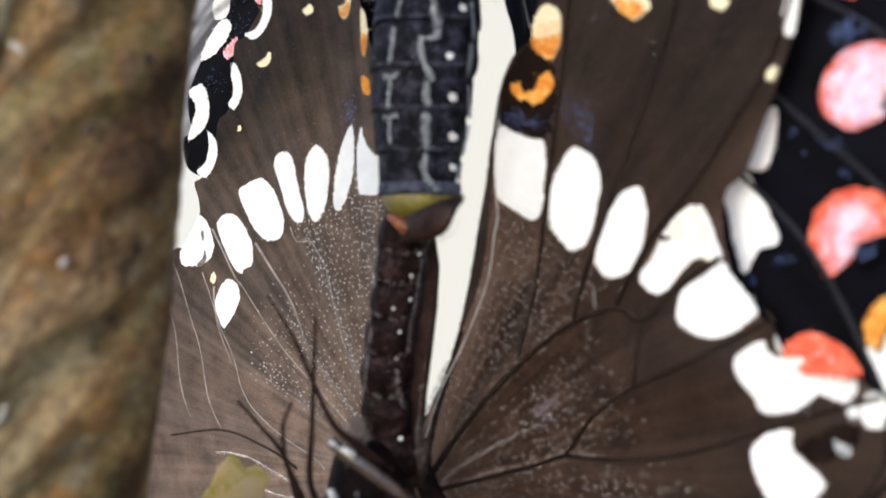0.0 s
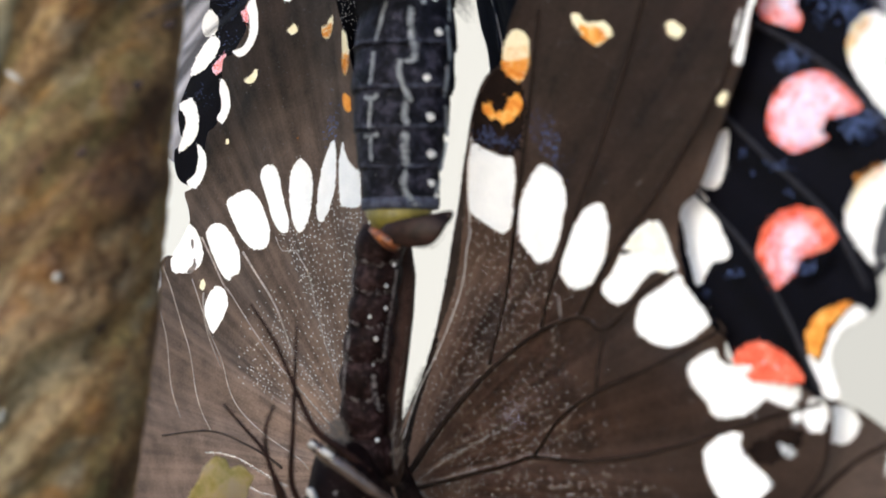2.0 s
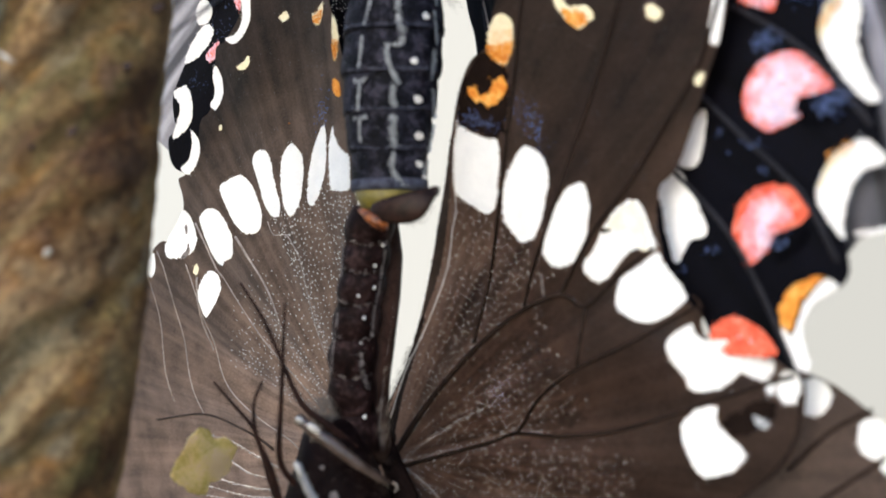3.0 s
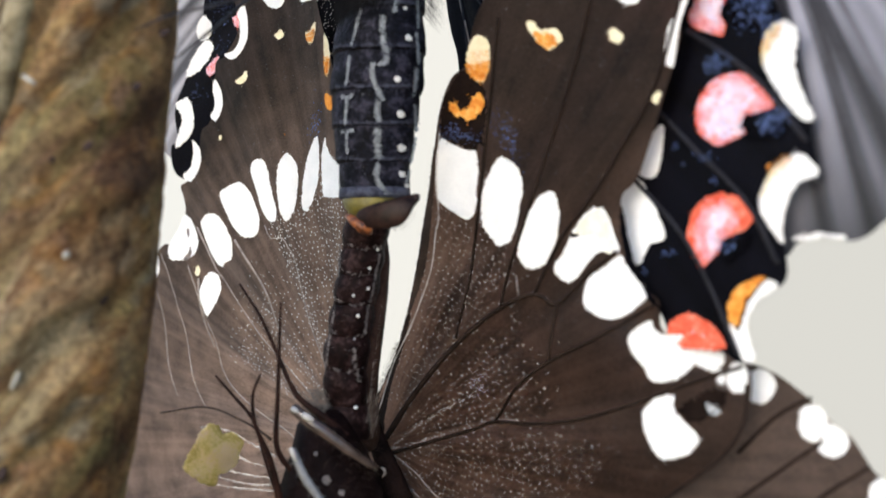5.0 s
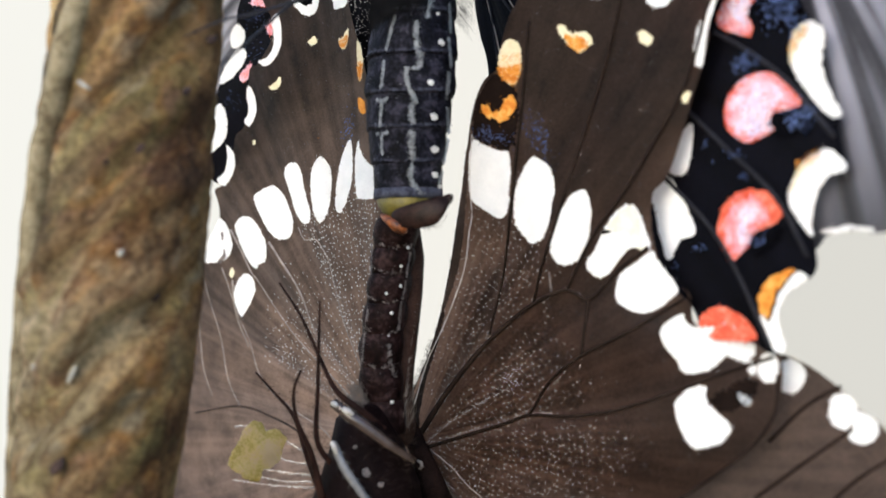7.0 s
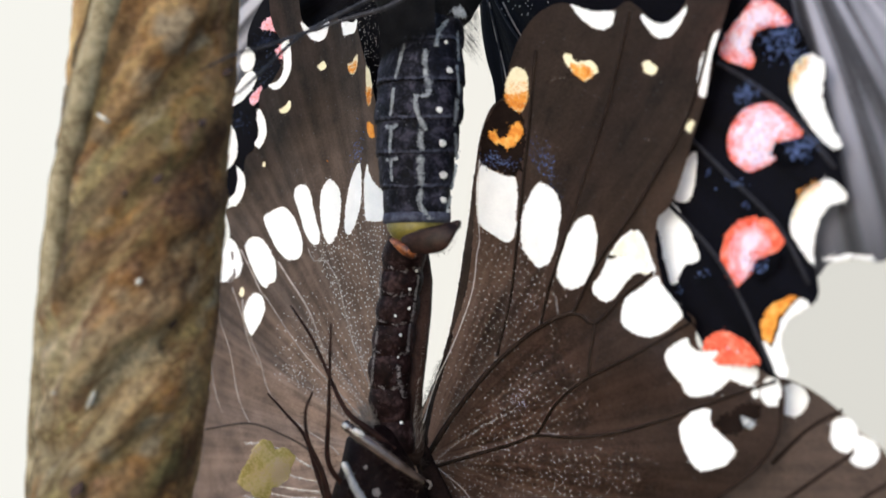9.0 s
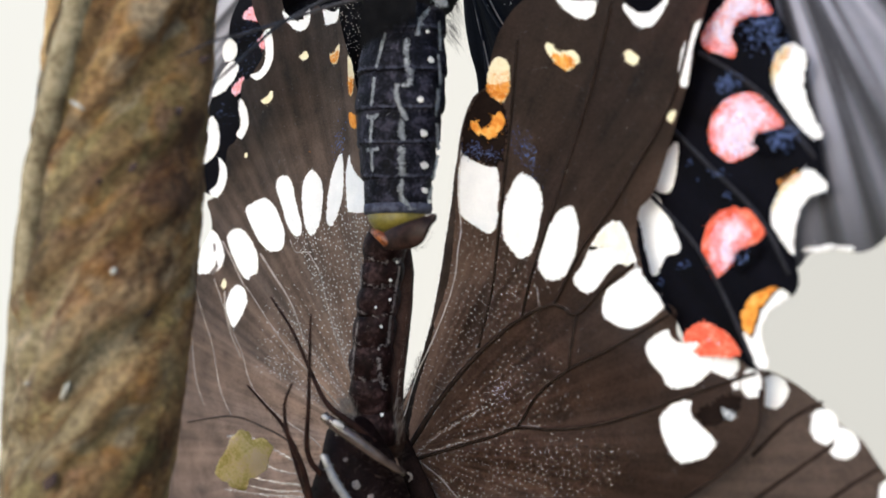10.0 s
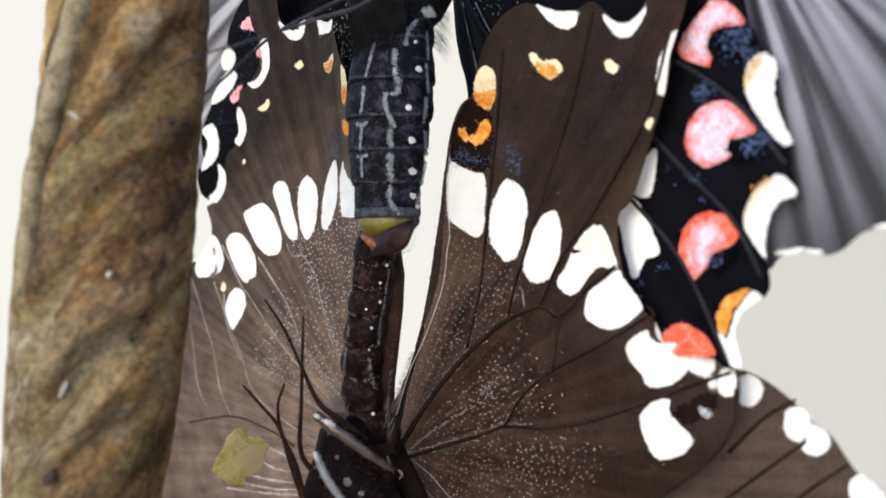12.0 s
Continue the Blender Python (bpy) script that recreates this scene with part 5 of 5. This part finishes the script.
for z in (-0.3, -2.1, -4.2, -6.4, -8.8):
    x, r = abdomen_rings(LOWER_AXIS, z)
    body_stripe(lower_abdomen, LOWER_AXIS, LY, D, [(x - 0.85 * r, z + 0.5), (x - 0.4 * r, z + 0.18), (x + 0.2 * r, z + 0.05), (x + 0.8 * r, z + 0.3)], 0.16, DUST_WARM, "segment_edge", round(9 - z * 5), 0.2, 3)
# the lit rims of the rings, painted on as strewn grey-blue scales
for z in (16.0, 13.1, 10.4, 8.0, 5.6):
    x, r = abdomen_rings(UPPER_AXIS, z)
    body_stripe(upper_abdomen, UPPER_AXIS, UY, D, [(x - 0.9 * r, z + 0.3), (x - 0.4 * r, z + 0.12), (x + 0.3 * r, z + 0.1), (x + 0.9 * r, z + 0.3)], 0.18, RIM, "segment_edge", round(z * 5), 0.5, 5)

part("wing_fold", mesh_of("wing_fold", *tube([(-1.0, 61.4, 1.2), (-1.05, 61.3, -1.0), (-1.25, 61.2, -3.5), (-1.6, 61.2, -6.5), (-1.95, 61.4, -9.0), (-2.2, 61.9, -11.5), (-2.1, 62.5, -14.5)], (0.5, 0.85, 0.92, 0.92, 0.95, 1.05, 1.3), 12, 0.9), FOLD), lower, None, "brown inner wing fold beside the abdomen")


# dark root of the wing beside the thorax
part("wing_root", mesh_of("wing_root", *tube([(-1.7, 63.0, -12.2), (-1.55, 62.8, -13.2), (-1.2, 62.4, -14.2), (-0.75, 61.9, -15.2), (-0.25, 61.4, -16.4), (0.2, 61.2, -17.8), (0.6, 61.2, -19.5)], (0.3, 0.6, 0.7, 0.75, 0.9, 1.1, 1.4), 14, 0.8), ROOT), lower, None, "dark brown wing root")
part("wing_root", mesh_of("wing_root", *tube([(-0.72, 59.0, -15.4), (-0.47, 58.9, -15.5), (-0.42, 58.9, -15.8), (-0.6, 58.95, -16.0)], (0.06, 0.1, 0.1, 0.05), 8), PALE_HAIR), lower, None, "small pale curled plate")


def body_specks(parent, axis, y, depth, count, z0, z1, size, material):
    """Loose pale scales strewn over the body."""
    verts, faces = [], []
    for _ in range(count):
        z = random.uniform(z1, z0)
        cx, r = abdomen_rings(axis, z)
        x = cx + r * random.uniform(-0.9, 0.9)
        s, k = size * random.uniform(0.6, 1.4), len(verts)
        verts += [on_body(axis, y, depth, x + s * math.cos(q), z + 0.8 * s * math.sin(q), 0.05) for q in (0, 1.26, 2.5, 3.8, 5.0)]
        faces.append([k, k + 1, k + 2, k + 3, k + 4])
    tagged(part("pale_specks", mesh_of("pale_specks", verts, faces, material), parent), kind="stuff")


body_specks(upper_abdomen, UPPER_AXIS, UY, D, 700, 16, 3.6, 0.026, RIM)
body_specks(upper_abdomen, UPPER_AXIS, UY, D, 60, 16, 3.8, 0.026, DUST)
body_specks(lower_abdomen, LOWER_AXIS, LY, D, 60, 1, -12, 0.024, DUST_WARM)

# soft end of the upper abdomen, and the claspers that move
part("abdomen_tip", mesh_of("abdomen_tip", *loft([(-1.9, 58.9, 1.6, 0.7, 0.7), (-1.75, 58.8, 2.1, 1.25, 1.5), (-1.4, 59, 2.7, 2.0, 1.98), (-1.38, 59.2, 3.15, 2.12, 2.04), (-1.35, 59.3, 3.7, 2.0, 1.9)], 28), OLIVE), upper_abdomen, None, "olive soft abdomen tip")
part("abdomen_tip", mesh_of("abdomen_tip", *tube([(-3.0, 57.5, 1.95), (-2.5, 56.9, 1.6), (-1.9, 56.5, 1.15), (-1.4, 56.6, 0.8)], (0.18, 0.32, 0.42, 0.3), 12), AMBER), upper_abdomen, None, "orange soft joint")
part("segment_rim", mesh_of("segment_rim", *loft([(-1.38, UY, 3.12, 2.2, 2.1), (-1.32, UY, 3.2, 2.44, 2.36), (-1.27, UY, 3.5, 2.5, 2.42), (-1.26, UY, 3.85, 2.46, 2.38), (-1.26, UY, 3.95, 2.3, 2.2)], 40, lambda q, z: 0.03 * noise.noise((4 * math.cos(q), 4 * math.sin(q), z))), RIM), upper_abdomen, None, "grey-blue soft rim of the last segment")


CLASPER_EDGE = [(0.0, 0.35), (1.2, 0.72), (2.8, 0.95), (4.2, 1.15), (4.05, 0.4), (3.6, -0.4), (3.0, -0.85), (2.0, -0.95), (1.0, -0.8), (0.1, -0.5)]


def clasper_mesh():
    """A domed horn shell, hinged at its origin, its sharp corner at the far upper end."""
    def dome(u, v):
        return 1.0 * max(0.0, 1 - ((u - 1.6) / 2.9) ** 2 - ((v + 0.1) / 1.7) ** 2) ** 0.6
    verts, faces = sheet([(p.x, p.y) for p in spline(CLASPER_EDGE, True, 0.25)], 0.25, dome, 0.25)
    return mesh_of("clasper", [(u, -w, v) for u, v, w in verts], faces, CLASP)


clasper = part("clasper", clasper_mesh(), upper, pose(-2.6 * MM, 57.8 * MM, 2.5 * MM), "brown horny clasper")


def edge_hairs():
    """Short pale hairs along the clasper's free edge."""
    verts, faces = [], []
    for p in spline([(4.2, 1.1), (4.05, 0.4), (3.6, -0.4), (3.0, -0.85), (2.0, -0.95)], False, 0.07):
        out = (Vector((p.x - 2.0, p.y)).normalized() + Vector((random.uniform(-0.5, 0.5), random.uniform(-0.5, 0.5)))) * random.uniform(0.12, 0.34)
        k = len(verts)
        verts += [(p.x - 0.015, -0.05, p.y), (p.x + 0.015, -0.05, p.y + 0.01), (p.x + out.x, random.uniform(-0.2, 0.1), p.y + out.y)]
        faces.append([k, k + 1, k + 2])
    tagged(part("hairs", mesh_of("hairs", verts, faces, PALE_HAIR), clasper), kind="stuff")


edge_hairs()

# upper thorax and hairs
part("thorax", mesh_of("thorax", *loft([(-0.4, 59.6, 17.2, 2.2, 2.2), (-0.4, 59.6, 18.2, 3.3, 3.1), (-0.3, 59.6, 20, 4.2, 3.9), (-0.2, 59.6, 24, 4.8, 4.4), (0, 59.6, 29, 3.8, 3.8), (0, 59.6, 31, 2.0, 2.0)], 40, lambda q, z: 0.05 * noise.noise((4 * math.cos(q), 4 * math.sin(q), z * 0.8))), HAIR), upper, None, "furry black thorax")


def furs(parent, count, place, length, material, name="fur", width=0.008):
    verts, faces = [], []
    for _ in range(count):
        p, d = place()
        d = d.normalized() * length * random.uniform(0.6, 1.3)
        side = d.cross(Vector((0, 1, 0))).normalized() * width
        droop = Vector((0, 0, -0.25 * length))
        k = len(verts)
        verts += [p - side, p + side, p + d * 0.55 + side * 0.7, p + d * 0.55 - side * 0.7, p + d + droop]
        faces += [[k, k + 1, k + 2, k + 3], [k + 3, k + 2, k + 4]]
    tagged(part(name, mesh_of(name, verts, faces, material), parent), kind="stuff")


def upper_fur():
    a = random.uniform(0, 2 * math.pi)
    return Vector((-0.4 + 3.1 * math.cos(a), 59.6 - 3.0 * math.sin(a), random.uniform(15.9, 19.5))), Vector((math.cos(a), -0.6 * math.sin(a), -0.9))


furs(upper, 900, upper_fur, 1.3, HAIR)


def front_fur():
    x = random.uniform(-3.3, 0.2)
    z = 17.0 + 0.6 * (x + 1.6) + random.uniform(0.0, 2.6)
    return Vector((x, 59.3 - 3.2 * math.sqrt(max(0.05, 1 - ((x + 0.4) / 3.3) ** 2)) - random.uniform(0.0, 0.35), z)), Vector((0.12 * x, -0.15, -1.0))


furs(upper, 2600, front_fur, 1.5, HAIR, width=0.022)


def tuft():
    return Vector((1.9 + random.gauss(0, 0.16), 56.9 + random.uniform(-0.2, 0.3), 18.1 + random.gauss(0, 0.12))), Vector((0.3 + random.gauss(0, 0.4), -0.4, -0.7))


furs(upper, 160, tuft, 0.55, DUST, "pale_tuft", 0.02)

# lower thorax, legs
part("thorax", mesh_of("thorax", *loft([(-5.4, 58.5, -26, 2.2, 2.4), (-5.2, 58.6, -24, 3.6, 3.5), (-4.6, 58.8, -20, 4.4, 4.0), (-4.2, 59.0, -17, 3.6, 3.6), (-4.3, 59.2, -14.6, 2.7, 3.0), (-4.6, 59.4, -12.4, 1.9, 2.2), (-4.2, 60, -11.4, 1.2, 1.2)], 40, lambda q, z: 0.04 * noise.noise((3 * math.cos(q), 3 * math.sin(q), z * 0.7))), GLOSS), lower, None, "glossy black thorax with white dots")
THORAX = ((-11.4, -4.2, 1.2), (-12.4, -4.6, 1.9), (-14.6, -4.3, 2.7), (-17, -4.2, 3.6), (-20, -4.6, 4.4))
for x, z, r in ((-4.1, -15.5, 0.42), (-4.9, -13.9, 0.22), (-3.1, -16.3, 0.3), (-2.9, -17.6, 0.35)):
    body_dot(lower, THORAX, 58.9, 1.04, x, z, 0.8 * r, DUST_WARM)


def lower_fur():
    a, side = random.uniform(0.1, 1.2), random.choice((-1, 1, 1))
    return Vector((-2.9 + side * random.uniform(1.1, 1.9), random.uniform(58.6, 60), random.uniform(-13.4, -10.4))), Vector((side * math.sin(a), -0.3, math.cos(a) + 0.2))


furs(lower, 90, lower_fur, 1.0, PALE_HAIR)


def side_fur():
    return Vector((-5.0 + random.gauss(0, 0.35), random.uniform(58.2, 59.2), random.uniform(-12.4, -10.2))), Vector((-0.5 + random.gauss(0, 0.5), -0.4, 1.0))


furs(lower, 480, side_fur, 0.85, PALE_HAIR, width=0.012)


def thorax_fur():
    a, z = random.uniform(0.2, 2.9), random.uniform(-22, -13)
    return Vector((-4.6 + 3.6 * math.cos(a), 58.9 - 3.6 * math.sin(a), z)), Vector((math.cos(a), -0.5 * math.sin(a), random.uniform(-0.2, 0.9)))


furs(lower, 700, thorax_fur, 0.8, VEIN_BROWN)


def fold_fur():
    z = random.uniform(-13.5, -4.0)
    return Vector((-0.85 + 0.1 * z + 0.3, 60.6, z)), Vector((1.0, -0.3, random.uniform(0.2, 1.6)))


furs(lower, 110, fold_fur, 0.5, PALE_HAIR)


def margin_fur():
    t = random.random()
    u, v = -0.5 + 3.0 * t ** 1.3, 1.5 + 6.3 * t
    return rh.ob.matrix_basis @ Vector((u * MM, v * MM, 0.05 * MM)) / MM, Vector((-0.8, -0.5, random.uniform(-0.1, 0.9)))


furs(lower, 200, margin_fur, 0.5, VEIN_BROWN)


def leg(parent, name, points, radii, material, label):
    path = spline(points, False, 0.35)
    n = len(path)
    rs = []
    for i in range(n):
        t = i / (n - 1) * (len(radii) - 1)
        k = min(int(t), len(radii) - 2)
        rs.append(0.85 * (radii[k] + (radii[k + 1] - radii[k]) * (t - k)))
    root = part(name, mesh_of(name, *tube(path, rs, 9), material), parent, None, label)
    verts, faces = [], []
    for i in range(2, n - 1, 2):
        for s in (-1, 1):
            p, d = path[i], (path[i] - path[i - 1]).normalized()
            o = d.cross(Vector((0, 1, 0))).normalized() * s
            tip = p + o * (rs[i] + 0.26) + d * 0.2
            k = len(verts)
            verts += [p + o * rs[i] * 0.8 - d * 0.03, p + o * rs[i] * 0.8 + d * 0.03, tip]
            faces.append([k, k + 1, k + 2])
    tagged(part("bristles", mesh_of("bristles", verts, faces, material), root), kind="stuff")


leg(lower, "leg", [(-10.3, 58.2, -2.7), (-8.8, 58.0, -5.0), (-7.6, 57.8, -7.6), (-6.3, 57.6, -10.2), (-4.6, 57.6, -11.6), (-3.0, 58.0, -13.0)], (0.09, 0.13, 0.15, 0.2, 0.3, 0.28), LEG, "thin brown-black leg with a reddish thigh")
leg(lower, "leg", [(-7.3, 57, -3.9), (-7.4, 57, -6.7), (-7.5, 57, -10.0), (-7.6, 57.2, -13.6), (-6.5, 57.6, -15.5)], (0.09, 0.13, 0.17, 0.22, 0.25), LEG, "thin brown-black leg")
leg(lower, "leg", [(-12.4, 60.2, -9.2), (-11.1, 60, -10.6), (-9.6, 59.6, -12.3), (-8.6, 59, -15.0), (-7.2, 58.4, -18.5)], (0.09, 0.14, 0.17, 0.24, 0.28), LEG, "thin brown-black leg")
leg(lower, "leg", [(-8.5, 56, -8.6), (-9.0, 56, -10.0), (-8.8, 56, -12.0), (-7.9, 56.2, -14.2), (-7.2, 56.6, -17.5), (-6.6, 57, -20)], (0.1, 0.15, 0.2, 0.28, 0.36, 0.4), LEG, "thin brown-black leg")
leg(lower, "leg", [(-6.3, 56.0, -10.8), (-5.2, 55.6, -11.6), (-4.2, 55.5, -12.3), (-2.6, 55.8, -13.6), (-0.9, 57.0, -15.0)], (0.42, 0.5, 0.46, 0.38, 0.3), THIGH, "glossy dark brown folded thigh with a bright sheen")
leg(lower, "leg", [(-6.2, 54.8, -13.3), (-5.4, 54.6, -15.0), (-4.3, 54.8, -16.7), (-3.4, 55.4, -18.5)], (0.3, 0.34, 0.3, 0.28), SHIN, "glossy grey shin with a bright sheen")
# highlights on the legs, added as small pale solid pieces
GLINT = plain("pale glint shell", ((0.3, (0.34, 0.31, 0.28)), (0.7, (0.62, 0.59, 0.56))), rough=0.3, coat=0.4)
for a, b, r in (((-6.35, 55.6, -10.75), (-6.0, 55.45, -10.95), 0.19), ((-5.55, 55.2, -11.1), (-4.9, 55.1, -11.45), 0.22), ((-6.25, 54.5, -13.2), (-5.9, 54.4, -13.9), 0.19)):
    part("leg_glint", mesh_of("leg_glint", *tube([a, tuple((p + q) / 2 for p, q in zip(a, b)), b], (r * 0.8, r, r * 0.6), 12), GLINT), lower, None, "pale highlight put on a leg")
leg(upper, "leg", [(-0.5, 56.5, 21.0), (-2.2, 53.5, 17.8), (-5.5, 52, 16.3), (-8.1, 51, 15.2), (-10.0, 47.5, 13.6), (-11.2, 45.2, 12.7), (-13.0, 43.9, 11.5)], (0.30, 0.22, 0.15, 0.12, 0.10, 0.08, 0.06), LEG_GREY, "long grey-black leg that grips the stalk")
leg(upper, "leg", [(-1.5, 57.5, 20.5), (-4.5, 55.5, 18.4), (-8.5, 54, 15.9), (-10.6, 52, 13.4), (-11.6, 48.0, 11.0), (-12.5, 44.9, 9.3)], (0.26, 0.18, 0.13, 0.11, 0.08, 0.06), LEG_GREY, "long grey-black leg that grips the stalk")

# a torn scrap of leaf, placed and outlined to fit the camera's view
scrap = tagged(new("leaf_scrap"), "torn yellow-green scrap of dry leaf beside a leg", "leaf scrap")
scrap.location = HOME
SCRAP_EDGE = [(-2.7, -1.51), (-2.29, -0.7), (-1.88, -0.1), (-1.6, 0.64), (-0.92, 1.18), (-0.25, 0.97), (-0.11, 0.5), (0.29, 0.63), (0.97, 0.49), (1.44, -0.12), (1.1, -0.73), (1.02, -1.4), (0.27, -2.07), (-0.27, -2.33), (-0.41, -2.94), (-0.95, -3.0), (-1.49, -2.8), (-2.03, -2.39), (-2.57, -2.05)]
part("blade", mesh_of("blade", *sheet([(p.x + random.uniform(-0.07, 0.07), p.y + random.uniform(-0.07, 0.07)) for p in spline(SCRAP_EDGE, True, 0.2)], 0.3, lambda u, v: 0.35 * noise.noise((u * 0.6, v * 0.6, 2)) + 0.08 * noise.noise((u * 2.4, v * 2.4, 5)), 0.08), SCRAP), scrap, Matrix.Translation(Vector((-11.6, 58.5, -13.4)) * MM) @ pose(0, 0, 0, 90, 0, 0))


def motions():
    """What moves: the claspers open and close, the abdomens lean; stalk and scrap shift to fit the camera's view."""
    # seconds, hinge x and z, upward turn, swing
    rows = ((0, -1.8, 1.0, 13, -42), (1.4, -1.8, 1.0, 13, -41), (1.6, -1.82, 1.2, 9, -36), (1.8, -1.85, 1.5, 4, -30), (2.1, -1.9, 1.75, 1, -26), (3.0, -1.9, 1.8, 4, -26), (5.0, -1.9, 1.8, 5, -26), (7.2, -1.9, 1.75, 5, -26), (9.5, -1.9, 1.6, 5, -28), (9.8, -1.86, 1.4, 7, -33), (10.0, -1.83, 1.2, 9, -37), (10.3, -1.8, 1.0, 13, -42), (12, -1.8, 1.0, 13, -42))
    # seconds, degrees: the upper abdomen leans with the claspers, the lower one follows
    lean = ((0, -0.35), (1.5, -0.05), (2.0, 0.4), (3.0, 0.75), (5.0, 0.25), (6.0, 0.0), (9.5, 0.0), (12.0, -0.2))
    bend = ((0, -0.4), (1.5, -0.6), (2.0, -0.9), (3.0, -0.4), (4.0, 0.8), (5.0, 1.6), (5.5, 1.45), (6.0, 0.8), (7.0, 0.1), (9.0, -0.1), (12.0, -0.45))

    def turned(degrees, x, y, z):
        at = Matrix.Translation(Vector((x, y, z)) * MM)
        return at @ pose(0, 0, 0, 0, degrees, 0) @ at.inverted()

    def lean_at(t):
        for (t0, a), (t1, b) in zip(lean, lean[1:]):
            if t0 <= t <= t1:
                return a + (b - a) * (t - t0) / (t1 - t0)

    walk(upper_abdomen, [(t, turned(-a, -0.4, UY, 24)) for t, a in lean])
    walk(lower_abdomen, [(t, turned(a, -3.0, LY, -13)) for t, a in bend])
    walk(clasper, [(t, turned(-lean_at(t), -0.4, UY, 24) @ pose(x * MM, 57.3 * MM, z * MM, 0, -turn, swing)) for t, x, z, turn, swing in rows])
    scrap_shift = ((0, 0, 0), (2.5, -0.05, 0), (3.0, -0.38, 0.3), (4.0, -0.1, 0.1), (5.0, 0.1, -0.1), (6.0, 0.12, -0.1), (6.5, 0.25, -0.22), (7.0, 0.25, -0.25), (9.0, 0.05, -0.12), (9.5, -0.08, 0), (12, 0, 0))
    walk(scrap, [(t, pose(x * MM, 0, UP + z * MM)) for t, x, z in scrap_shift])
    stalk_shift = ((0, 0, 0), (2.5, 0, 0), (3.0, 0, -0.17), (5, 0, 0), (12, 0, 0))
    walk(STEM, [(t, pose((STALK.x + x) * MM, STALK.y * MM, z * MM, 0, 0, 0)) for t, x, z in stalk_shift])


motions()
